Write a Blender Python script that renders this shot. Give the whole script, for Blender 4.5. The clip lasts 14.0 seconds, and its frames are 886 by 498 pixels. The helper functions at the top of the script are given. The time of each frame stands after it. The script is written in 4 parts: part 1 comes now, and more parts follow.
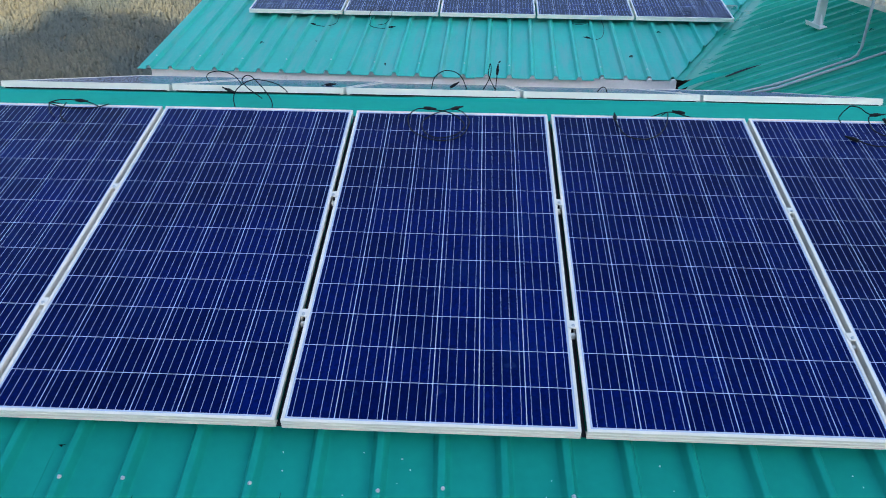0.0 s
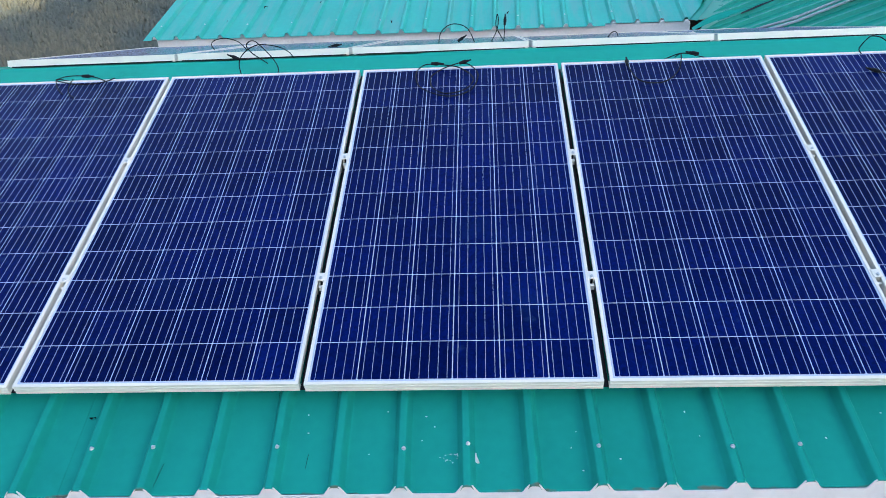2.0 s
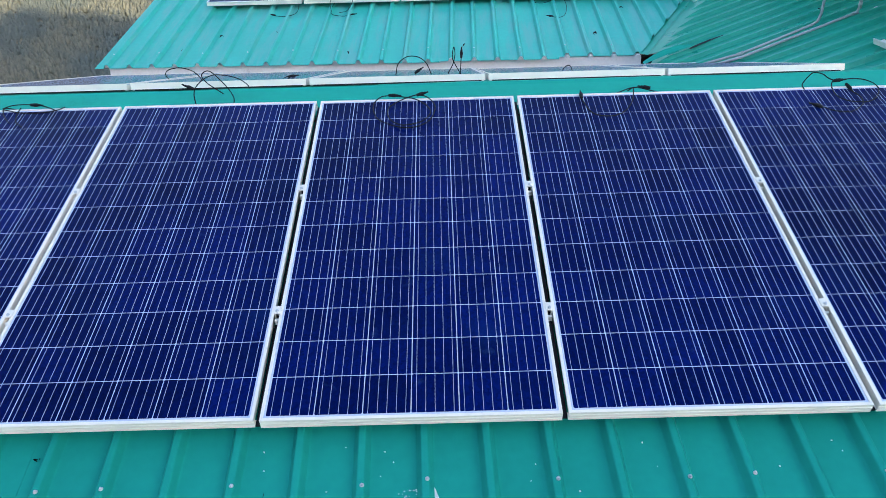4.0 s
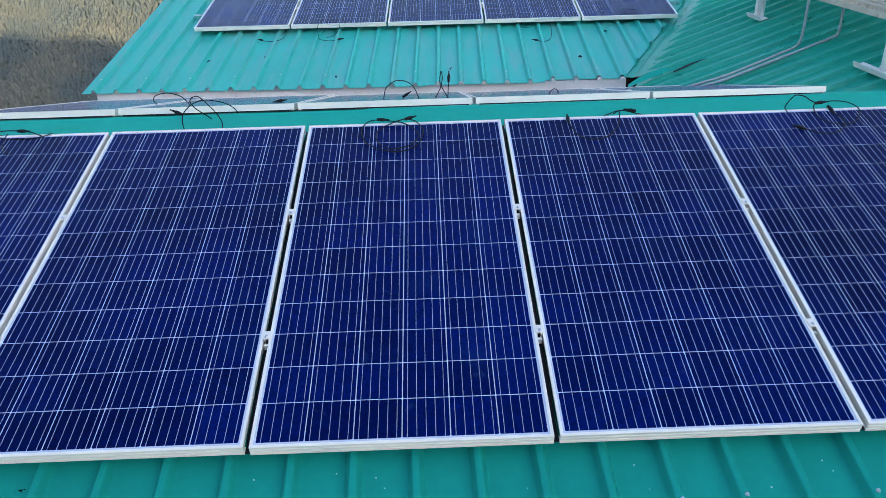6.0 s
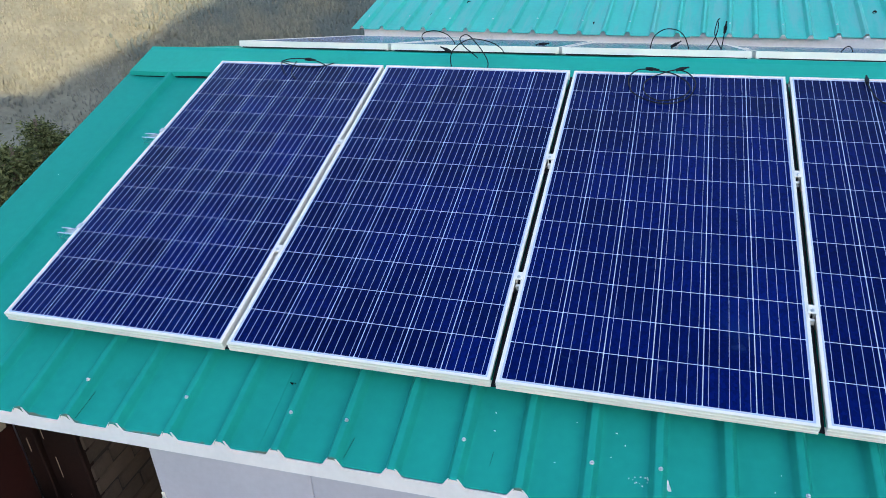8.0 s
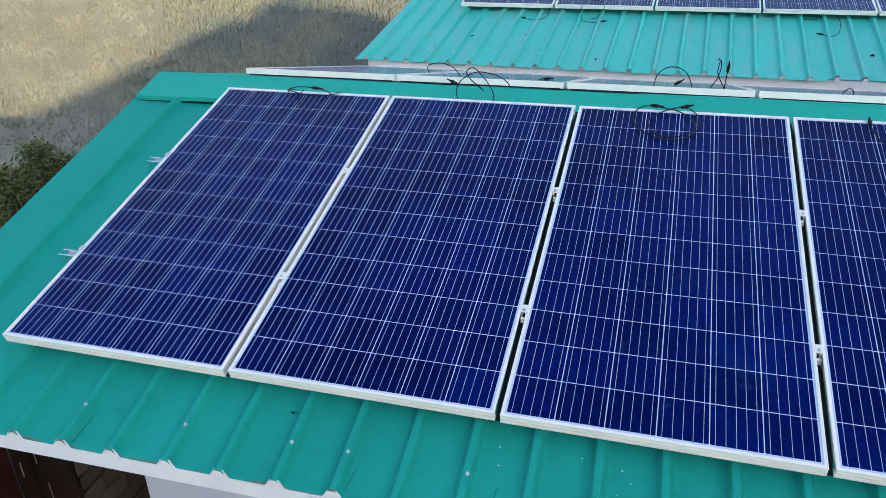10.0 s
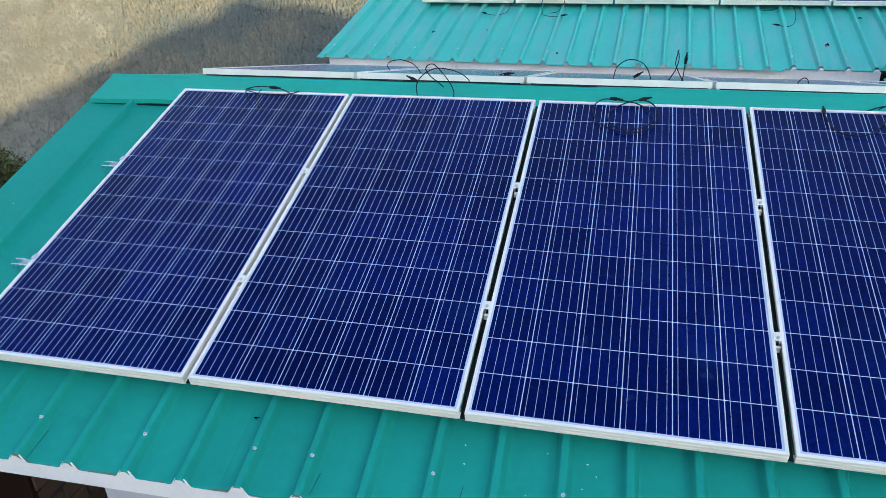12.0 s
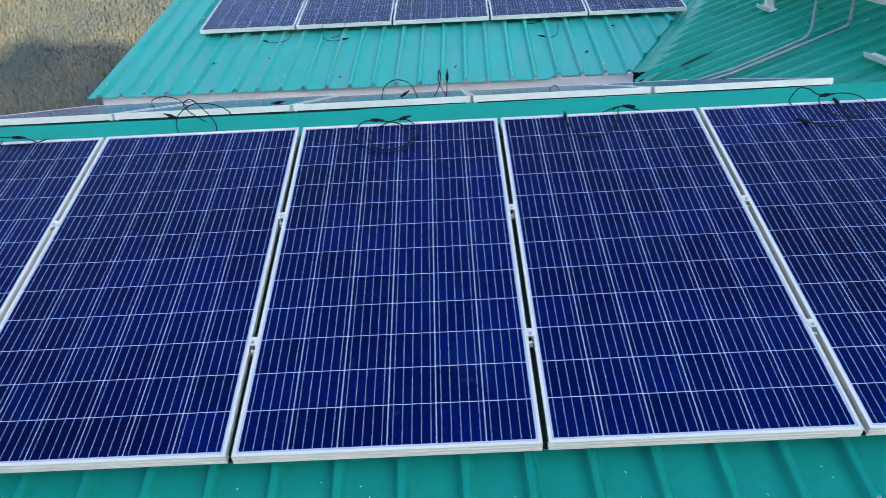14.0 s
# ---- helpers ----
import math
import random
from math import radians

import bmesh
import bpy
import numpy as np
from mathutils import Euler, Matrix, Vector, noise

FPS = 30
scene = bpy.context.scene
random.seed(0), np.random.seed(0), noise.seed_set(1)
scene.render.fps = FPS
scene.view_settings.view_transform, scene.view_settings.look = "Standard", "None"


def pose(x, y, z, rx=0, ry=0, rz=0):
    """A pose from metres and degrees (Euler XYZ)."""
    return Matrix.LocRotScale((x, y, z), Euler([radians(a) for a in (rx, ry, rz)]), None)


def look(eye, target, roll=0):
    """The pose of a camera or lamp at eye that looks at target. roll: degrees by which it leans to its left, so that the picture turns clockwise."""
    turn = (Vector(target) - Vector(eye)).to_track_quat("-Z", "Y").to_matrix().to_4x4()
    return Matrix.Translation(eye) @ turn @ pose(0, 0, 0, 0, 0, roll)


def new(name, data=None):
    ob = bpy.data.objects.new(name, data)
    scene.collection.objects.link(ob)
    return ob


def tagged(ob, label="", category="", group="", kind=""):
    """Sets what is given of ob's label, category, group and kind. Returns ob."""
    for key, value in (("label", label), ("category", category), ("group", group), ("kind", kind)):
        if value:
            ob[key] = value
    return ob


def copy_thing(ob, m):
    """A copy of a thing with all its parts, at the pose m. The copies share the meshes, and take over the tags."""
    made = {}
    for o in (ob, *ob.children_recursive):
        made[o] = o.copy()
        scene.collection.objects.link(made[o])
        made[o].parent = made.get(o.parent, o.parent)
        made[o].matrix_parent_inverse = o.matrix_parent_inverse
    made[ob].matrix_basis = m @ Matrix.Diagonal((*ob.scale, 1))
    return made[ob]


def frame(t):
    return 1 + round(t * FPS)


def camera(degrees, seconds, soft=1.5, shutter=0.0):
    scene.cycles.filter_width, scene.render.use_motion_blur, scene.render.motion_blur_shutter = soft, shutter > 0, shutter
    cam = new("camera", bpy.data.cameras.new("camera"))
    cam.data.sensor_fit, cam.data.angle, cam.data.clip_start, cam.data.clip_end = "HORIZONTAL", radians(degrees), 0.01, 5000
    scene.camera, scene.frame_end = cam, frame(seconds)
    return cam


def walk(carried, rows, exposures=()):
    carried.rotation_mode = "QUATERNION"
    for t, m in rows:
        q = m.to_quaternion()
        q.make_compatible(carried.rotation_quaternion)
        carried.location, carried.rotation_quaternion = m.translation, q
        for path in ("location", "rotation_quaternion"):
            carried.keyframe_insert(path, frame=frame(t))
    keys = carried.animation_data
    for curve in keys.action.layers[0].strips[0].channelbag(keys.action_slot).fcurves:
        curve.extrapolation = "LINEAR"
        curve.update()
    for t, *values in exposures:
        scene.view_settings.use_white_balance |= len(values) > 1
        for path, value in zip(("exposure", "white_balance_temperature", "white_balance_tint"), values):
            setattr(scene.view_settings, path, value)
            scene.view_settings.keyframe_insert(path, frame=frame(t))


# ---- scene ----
cam = camera(60.55, 14.0, soft=0.72, shutter=0.12)
ROWS = [
    (0, 2.6349, -1.9820, 4.2151, 64.002, -0.549, 2.518),
    (0.5, 2.5948, -1.9781, 4.2004, 62.068, -0.827, 6.783),
    (1, 2.6186, -1.9714, 4.2104, 59.951, -0.261, 5.787),
    (1.5, 2.6089, -1.9704, 4.2112, 61.803, 1.497, 5.772),
    (2, 2.6541, -1.9647, 4.2019, 60.854, 2.812, 2.478),
    (2.5, 2.6669, -1.9523, 4.2004, 61.347, 2.420, -0.874),
    (3, 2.6614, -1.9534, 4.2036, 62.344, 1.823, 0.052),
    (5.5, 2.6465, -1.9510, 4.2188, 63.373, 1.166, -1.619),
    (6, 2.6440, -1.9535, 4.2201, 64.473, 1.505, -1.521),
    (6.5, 2.5489, -1.9753, 4.2279, 64.358, 0.720, 5.053),
    (7, 2.4635, -1.9750, 4.1738, 62.287, 1.325, 16.119),
    (7.5, 2.4567, -1.9730, 4.1847, 60.700, 1.521, 17.784),
    (8, 2.4834, -1.9548, 4.2003, 61.435, 2.782, 15.968),
    (8.2, 2.4928, -1.9520, 4.2014, 61.568, 3.020, 14.945),
    (10.3, 2.4347, -1.9597, 4.1989, 63.832, 1.261, 16.217),
    (10.5, 2.4436, -1.9491, 4.2050, 63.546, 1.326, 16.075),
    (11, 2.4593, -1.9517, 4.1939, 63.327, 1.628, 16.258),
    (11.5, 2.4527, -1.9373, 4.2029, 63.692, 1.927, 14.393),
    (12, 2.4677, -1.9296, 4.1941, 63.401, 1.821, 13.508),
    (12.5, 2.4730, -1.9321, 4.1927, 62.922, 2.101, 13.921),
    (13, 2.4987, -1.9239, 4.1874, 62.971, 2.258, 12.835),
    (13.5, 2.5665, -1.9178, 4.2181, 63.769, 2.154, 7.566),
    (14, 2.7604, -1.8978, 4.2072, 64.353, 2.763, -0.508),
]
walk(cam, [(t, pose(*row)) for t, *row in ROWS], [(t, e + 0.22, kelvin, 12.5 if 5.4 < t < 6.6 else 10.5) for t, e, kelvin in ((0, 1.7, 6900), (0.5, 1.82, 6900), (1, 2.0, 7000), (1.5, 1.95, 7050), (2.5, 1.95, 7050), (5.5, 1.85, 6900), (6, 1.73, 6850), (6.5, 1.75, 6850), (7, 1.8, 7150), (8, 2.0, 7200), (10.5, 1.82, 7200), (11.5, 1.82, 7200), (12.5, 1.86, 7200), (13, 1.86, 7150), (13.5, 1.74, 7100), (14, 1.78, 6950))])

# ---- world, sun, exposure ----
HILL = radians(40)                      # the far hillside lies this far left of +y
AHEAD = Vector((-math.sin(HILL), math.cos(HILL), 0))
ASIDE = Vector((math.cos(HILL), math.sin(HILL), 0))
SUN_UP = 13.0

world = bpy.data.worlds.new("sky")
scene.world = world
world.use_nodes = True
wn = world.node_tree
sky = wn.nodes.new("ShaderNodeTexSky")
sky.sky_type, sky.sun_disc = "NISHITA", False
sky.sun_elevation, sky.sun_rotation = radians(SUN_UP), radians(140)
sky.altitude, sky.air_density, sky.dust_density = 1500, 1.0, 2.2
wn.links.new(sky.outputs[0], wn.nodes["Background"].inputs[0])
wn.nodes["Background"].inputs[1].default_value = 0.15

sun = new("sun", bpy.data.lights.new("sun", "SUN"))
sun.data.energy, sun.data.angle, sun.data.color = 1.25, radians(0.5), (1.0, 0.87, 0.59)
sun.matrix_world = look((0, 0, 300), Vector((0, 0, 300)) + AHEAD * math.cos(radians(SUN_UP)) - Vector((0, 0, math.sin(radians(SUN_UP)))))


# ---- materials ----
def material(name, colour, rough=0.6, metal=0.0, coat=0.0, spec=0.5, vary=0.08, scale=3.0, fine=60.0, bump=0.0, each=0.0, stain=None, stain_at=0.62, stain_scale=1.3, coat_rough=0.05, coat_ior=1.5, rust_from=None, streak=None):
    """A paint, metal, timber or cloth: colour with large and fine variation, a bump, an uneven gloss, and stains of their own shape."""
    m = bpy.data.materials.new(name)
    m.use_nodes = True
    nt, b = m.node_tree, m.node_tree.nodes["Principled BSDF"]
    n, link = nt.nodes.new, nt.links.new
    tex = n("ShaderNodeTexCoord")
    big, small = n("ShaderNodeTexNoise"), n("ShaderNodeTexNoise")
    big.inputs["Scale"].default_value, big.inputs["Detail"].default_value = scale, 6
    small.inputs["Scale"].default_value, small.inputs["Detail"].default_value = fine, 4
    for k in (big, small):
        link(tex.outputs["Object"], k.inputs["Vector"])
    mix = n("ShaderNodeMath")
    mix.operation = "MULTIPLY_ADD"
    link(small.outputs[0], mix.inputs[0])
    mix.inputs[1].default_value = 0.5
    link(big.outputs[0], mix.inputs[2])
    last = mix.outputs[0]
    if each:
        info, add = n("ShaderNodeObjectInfo"), n("ShaderNodeMath")
        add.operation = "MULTIPLY_ADD"
        link(info.outputs["Random"], add.inputs[0])
        add.inputs[1].default_value = each
        link(last, add.inputs[2])
        last = add.outputs[0]
    tone = n("ShaderNodeMapRange")
    tone.inputs[1].default_value, tone.inputs[2].default_value = 0.35, 1.15 + each
    tone.inputs[3].default_value, tone.inputs[4].default_value = 1 - 2 * vary, 1 + 2 * vary
    link(last, tone.inputs[0])
    paint = n("ShaderNodeMix")
    paint.data_type, paint.blend_type = "RGBA", "MULTIPLY"
    paint.inputs[0].default_value = 1
    paint.inputs[6].default_value = (*colour, 1)
    link(tone.outputs[0], paint.inputs[7])
    out = paint.outputs[2]
    if stain:
        blot, ramp, over = n("ShaderNodeTexNoise"), n("ShaderNodeValToRGB"), n("ShaderNodeMix")
        blot.inputs["Scale"].default_value, blot.inputs["Detail"].default_value, blot.inputs["Roughness"].default_value = stain_scale, 8, 0.7
        link(tex.outputs["Object"], blot.inputs["Vector"])
        if streak:                              # dust washed down along the slope
            drawn = n("ShaderNodeVectorMath")
            drawn.operation = "MULTIPLY"
            drawn.inputs[1].default_value = streak
            link(tex.outputs["Object"], drawn.inputs[0])
            link(drawn.outputs[0], blot.inputs["Vector"])
        ramp.color_ramp.elements[0].position, ramp.color_ramp.elements[1].position = stain_at, stain_at + 0.12
        link(blot.outputs[0], ramp.inputs[0])
        over.data_type = "RGBA"
        link(ramp.outputs[0], over.inputs[0])
        link(out, over.inputs[6])
        over.inputs[7].default_value = (*stain, 1)
        out = over.outputs[2]
    if rust_from is not None:                   # rust creeping up from a sheet's cut edge, which runs aslant
        axes, edge, creep, blot, sum_, mask, over = n("ShaderNodeSeparateXYZ"), n("ShaderNodeMath"), n("ShaderNodeMapRange"), n("ShaderNodeTexNoise"), n("ShaderNodeMath"), n("ShaderNodeMapRange"), n("ShaderNodeMix")
        link(tex.outputs["Object"], axes.inputs[0])
        edge.operation = "MULTIPLY_ADD"
        link(axes.outputs[0], edge.inputs[0])
        edge.inputs[1].default_value = 0.0145
        link(axes.outputs[1], edge.inputs[2])
        creep.inputs[1].default_value, creep.inputs[2].default_value = rust_from, rust_from + 0.022
        creep.inputs[3].default_value, creep.inputs[4].default_value = 0.36, 0.0
        link(edge.outputs[0], creep.inputs[0])
        blot.inputs["Scale"].default_value, blot.inputs["Detail"].default_value = 11, 8
        link(tex.outputs["Object"], blot.inputs["Vector"])
        link(creep.outputs[0], sum_.inputs[0])
        link(blot.outputs[0], sum_.inputs[1])
        mask.inputs[1].default_value, mask.inputs[2].default_value, mask.inputs[4].default_value = 0.86, 0.97, 0.7
        link(sum_.outputs[0], mask.inputs[0])
        over.data_type = "RGBA"
        link(mask.outputs[0], over.inputs[0])
        link(out, over.inputs[6])
        over.inputs[7].default_value = (0.20, 0.125, 0.075, 1)
        out = over.outputs[2]
    link(out, b.inputs["Base Color"])
    gloss = n("ShaderNodeMapRange")
    gloss.inputs[3].default_value, gloss.inputs[4].default_value = max(0.02, rough - 0.12), min(1, rough + 0.12)
    link(big.outputs[0], gloss.inputs[0])
    link(gloss.outputs[0], b.inputs["Roughness"])
    b.inputs["Metallic"].default_value = metal
    b.inputs["Specular IOR Level"].default_value = spec
    b.inputs["Coat Weight"].default_value, b.inputs["Coat Roughness"].default_value = coat, coat_rough
    b.inputs["Coat IOR"].default_value = coat_ior
    if bump:
        bm_ = n("ShaderNodeBump")
        bm_.inputs["Strength"].default_value, bm_.inputs["Distance"].default_value = bump, 0.004
        link(mix.outputs[0], bm_.inputs["Height"])
        link(bm_.outputs[0], b.inputs["Normal"])
    return m


def cell_material():
    """Blue polycrystalline silicon under glass: angular grains, and a tone of its own for each cell."""
    m = material("silicon_cell", (0.0001, 0.0055, 0.074), rough=0.07, spec=0.5, vary=0.22, scale=6, fine=90, each=0.7)
    nt, b = m.node_tree, m.node_tree.nodes["Principled BSDF"]
    b.inputs["IOR"].default_value, b.inputs["Specular Tint"].default_value = 1.2, (0.02, 0.28, 0.55, 1)
    n, link = nt.nodes.new, nt.links.new
    tex, grain, info, shift = n("ShaderNodeTexCoord"), n("ShaderNodeTexVoronoi"), n("ShaderNodeObjectInfo"), n("ShaderNodeVectorMath")
    grain.inputs["Scale"].default_value = 90
    scale = n("ShaderNodeVectorMath")
    scale.operation = "SCALE"
    link(info.outputs["Location"], scale.inputs[0])
    scale.inputs["Scale"].default_value = 1.7
    link(tex.outputs["Object"], shift.inputs[0])
    link(scale.outputs[0], shift.inputs[1])
    link(shift.outputs[0], grain.inputs["Vector"])
    tone, mul = n("ShaderNodeMapRange"), n("ShaderNodeMix")
    tone.inputs[3].default_value, tone.inputs[4].default_value = 0.72, 1.3
    link(grain.outputs["Color"], tone.inputs[0])
    mul.data_type, mul.blend_type = "RGBA", "MULTIPLY"
    mul.inputs[0].default_value = 1
    old = b.inputs["Base Color"].links[0].from_socket
    link(old, mul.inputs[6])
    link(tone.outputs[0], mul.inputs[7])
    place, dust, ramp, film = n("ShaderNodeNewGeometry"), n("ShaderNodeTexNoise"), n("ShaderNodeValToRGB"), n("ShaderNodeMix")
    dust.inputs["Scale"].default_value, dust.inputs["Detail"].default_value, dust.inputs["Roughness"].default_value = 3.4, 7, 0.62
    link(place.outputs["Position"], dust.inputs["Vector"])
    ramp.color_ramp.elements[0].position, ramp.color_ramp.elements[1].position = 0.54, 0.78
    ramp.color_ramp.elements[1].color = (0.6, 0.55, 0.55, 1)
    link(dust.outputs[0], ramp.inputs[0])
    film.data_type = "RGBA"
    link(ramp.outputs[0], film.inputs[0])
    link(mul.outputs[2], film.inputs[6])
    film.inputs[7].default_value = (0.003, 0.020, 0.105, 1)
    broad, range_, wide, spots, edge, smear = n("ShaderNodeTexNoise"), n("ShaderNodeMapRange"), n("ShaderNodeMix"), n("ShaderNodeTexNoise"), n("ShaderNodeMapRange"), n("ShaderNodeMix")
    broad.inputs["Scale"].default_value, broad.inputs["Detail"].default_value = 1.3, 2
    range_.inputs[1].default_value, range_.inputs[2].default_value = 0.3, 0.7
    range_.inputs[3].default_value, range_.inputs[4].default_value = 0.72, 1.28
    link(place.outputs["Position"], broad.inputs["Vector"])
    link(broad.outputs[0], range_.inputs[0])
    wide.data_type, wide.blend_type = "RGBA", "MULTIPLY"
    wide.inputs[0].default_value = 1
    link(film.outputs[2], wide.inputs[6])
    link(range_.outputs[0], wide.inputs[7])
    spots.inputs["Scale"].default_value, spots.inputs["Detail"].default_value, spots.inputs["Distortion"].default_value = 11, 5, 0.6
    edge.inputs[1].default_value, edge.inputs[2].default_value, edge.inputs[4].default_value = 0.68, 0.80, 0.5
    link(place.outputs["Position"], spots.inputs["Vector"])
    link(spots.outputs[0], edge.inputs[0])
    smear.data_type = "RGBA"
    link(edge.outputs[0], smear.inputs[0])
    link(wide.outputs[2], smear.inputs[6])
    smear.inputs[7].default_value = (0.02, 0.05, 0.15, 1)
    link(smear.outputs[2], b.inputs["Base Color"])
    return m


# Brighter copy of the roof teal: the ridge cap's sky light put into colour.
TEAL_LIT = material("lit_teal_roof_paint", (0.001, 0.40, 0.315), rough=0.45, spec=0.05, vary=0.06, scale=1.6, fine=25, bump=0.05, stain=(0.002, 0.318, 0.232), stain_scale=2.2)
# The same paint in the near slope's darker tone, plus rust.
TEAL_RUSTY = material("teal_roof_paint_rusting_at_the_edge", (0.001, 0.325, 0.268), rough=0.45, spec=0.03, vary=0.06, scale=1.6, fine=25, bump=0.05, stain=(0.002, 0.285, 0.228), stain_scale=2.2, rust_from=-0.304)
# Weathered and dust-streaked; the sky's sheen is also lifted into its base colour.
TEAL_PALE = material("weathered_teal_with_sheen", (0.022, 0.525, 0.45), rough=0.42, spec=0.2, vary=0.08, scale=1.4, fine=25, bump=0.05, stain=(0.10, 0.50, 0.45), stain_at=0.48, stain_scale=1.6, streak=(5, 0.7, 1))
TEAL_GLOSS = material("glossy_teal_roof_paint", (0.002, 0.395, 0.29), rough=0.3, spec=0.2, vary=0.08, scale=1.4, fine=25, bump=0.05, stain=(0.003, 0.32, 0.225), stain_scale=1.8)
ALU = material("white_anodised_frame", (0.93, 0.885, 0.81), rough=0.35, metal=0.0, spec=0.6, vary=0.04, scale=8, fine=80, stain=(0.7, 0.7, 0.68), stain_at=0.66, stain_scale=9)
STEEL = material("galvanised_steel", (0.62, 0.64, 0.66), rough=0.35, metal=0.85, vary=0.1, scale=14, fine=120)
CELL = cell_material()
BACK = material("white_backsheet_under_glass", (0.58, 0.66, 0.84), rough=0.4, coat=0.7, spec=0.0, vary=0.03, coat_rough=0.05, coat_ior=1.16)
BUSBAR = material("tinned_busbar", (0.43, 0.51, 0.76), rough=0.4, coat=0.6, spec=0.0, vary=0.06, coat_rough=0.05, coat_ior=1.16)
FASCIA = material("white_painted_fascia", (0.84, 0.825, 0.83), rough=0.5, vary=0.05, scale=4, fine=40, bump=0.05, stain=(0.5, 0.48, 0.48), stain_at=0.68, stain_scale=3)
WALLPAINT = material("pale_wall_paint", (0.53, 0.535, 0.61), rough=0.75, vary=0.06, scale=2.5, fine=50, bump=0.1, stain=(0.44, 0.44, 0.5), stain_at=0.66, stain_scale=2)
WALL_PINK = material("pale_pink_wall_paint", (0.88, 0.82, 0.83), rough=0.8, vary=0.08, scale=3, fine=50, bump=0.15, stain=(0.55, 0.48, 0.48), stain_at=0.62, stain_scale=4)
BLACK = material("black_cables_and_gap_shade", (0.011, 0.012, 0.016), rough=0.55, spec=0.15, vary=0.1)
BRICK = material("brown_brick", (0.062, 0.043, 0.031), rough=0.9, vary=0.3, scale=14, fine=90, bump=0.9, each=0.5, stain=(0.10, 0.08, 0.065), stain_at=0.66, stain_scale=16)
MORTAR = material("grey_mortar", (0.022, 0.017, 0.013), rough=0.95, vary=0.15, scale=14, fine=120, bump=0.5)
RUST = material("red_brown_painted_board", (0.030, 0.008, 0.006), spec=0.2, rough=0.6, vary=0.2, scale=3, fine=40, bump=0.1, stain=(0.014, 0.006, 0.005), stain_at=0.55)
DARKWOOD = material("dark_brown_timber", (0.014, 0.006, 0.0045), spec=0.15, rough=0.7, vary=0.25, scale=6, fine=60, bump=0.3)
TAN = material("weathered_tan_timber", (0.36, 0.28, 0.2), rough=0.85, vary=0.15, scale=8, fine=70, bump=0.3)
RAIL_STEEL = material("bright_zinc_channel", (0.8, 0.81, 0.82), rough=0.3, metal=1.0, vary=0.08, scale=14, fine=120)
ZINC = material("dull_zinc_screw", (0.62, 0.66, 0.68), rough=0.3, metal=0.4, vary=0.1, scale=14, fine=120)
PIPE = material("pale_grey_pvc_pipe", (0.38, 0.45, 0.47), rough=0.15, vary=0.1, scale=5, fine=60)
SPLASH = material("white_paint_splash", (0.8, 0.82, 0.82), rough=0.6, vary=0.05)


# ---- mesh helpers ----
def mesh_of(name, bm, mat, smooth=False):
    me = bpy.data.meshes.new(name)
    bm.normal_update()
    bm.to_mesh(me)
    bm.free()
    me.materials.append(mat)
    if smooth:
        me.polygons.foreach_set("use_smooth", [True] * len(me.polygons))
    return me


def part(name, bm, mat, parent, label="", smooth=False, at=None):
    """Links a bmesh (or a mesh that is shared) as one object under a thing or a part."""
    me = bm if isinstance(bm, bpy.types.Mesh) else mesh_of(name, bm, mat, smooth)
    ob = new(name, me)
    ob.parent = parent
    if at is not None:
        ob.matrix_local = at
    return tagged(ob, label)


def thing(name, label, category, at=None, group="", kind=""):
    ob = new(name)
    ob.empty_display_size = 0.2
    if at is not None:
        ob.matrix_world = at
    return tagged(ob, label, category, group, kind)


def box(x0, y0, z0, x1, y1, z1, bevel=0.0, bm=None):
    bm = bm or bmesh.new()
    made = bmesh.ops.create_cube(bm, size=1)["verts"]
    for v in made:
        v.co = Vector(((x0 + x1) / 2 + v.co.x * (x1 - x0), (y0 + y1) / 2 + v.co.y * (y1 - y0), (z0 + z1) / 2 + v.co.z * (z1 - z0)))
    if bevel:
        edges = list({e for v in made for e in v.link_edges})
        bmesh.ops.bevel(bm, geom=edges, offset=bevel, segments=1, affect="EDGES", clamp_overlap=True)
    return bm


def extrude_profile(points, a, b, axis="y", closed=True, bm=None):
    """A cross-section of (p, q) pairs drawn along an axis from a to b, with end caps when closed."""
    bm = bm or bmesh.new()
    place = {"y": lambda p, q, s: (p, s, q), "x": lambda p, q, s: (s, p, q), "z": lambda p, q, s: (p, q, s)}[axis]
    rows = [[bm.verts.new(place(p, q, s)) for p, q in points] for s in (a, b)]
    n = len(points)
    for i in range(n if closed else n - 1):
        j = (i + 1) % n
        bm.faces.new((rows[0][i], rows[0][j], rows[1][j], rows[1][i]))
    if closed:
        bm.faces.new(rows[0][::-1])
        bm.faces.new(rows[1])
    bmesh.ops.recalc_face_normals(bm, faces=bm.faces)
    return bm


def tube(points, radius, sides=8, bm=None, closed_ends=True):
    """A round bar along a smooth line of points."""
    bm = bm or bmesh.new()
    pts = [Vector(p) for p in points]
    rings, side = [], None
    for i, p in enumerate(pts):
        d = (pts[min(i + 1, len(pts) - 1)] - pts[max(i - 1, 0)]).normalized()
        if side is None:
            side = d.orthogonal().normalized()
        side = (side - d * side.dot(d)).normalized()
        other = d.cross(side)
        rings.append([bm.verts.new(p + radius * (math.cos(k) * side + math.sin(k) * other)) for k in [2 * math.pi * s / sides for s in range(sides)]])
    for r0, r1 in zip(rings, rings[1:]):
        for k in range(sides):
            bm.faces.new((r0[k], r0[(k + 1) % sides], r1[(k + 1) % sides], r1[k]))
    if closed_ends:
        bm.faces.new(rings[0][::-1])
        bm.faces.new(rings[-1])
    return bm


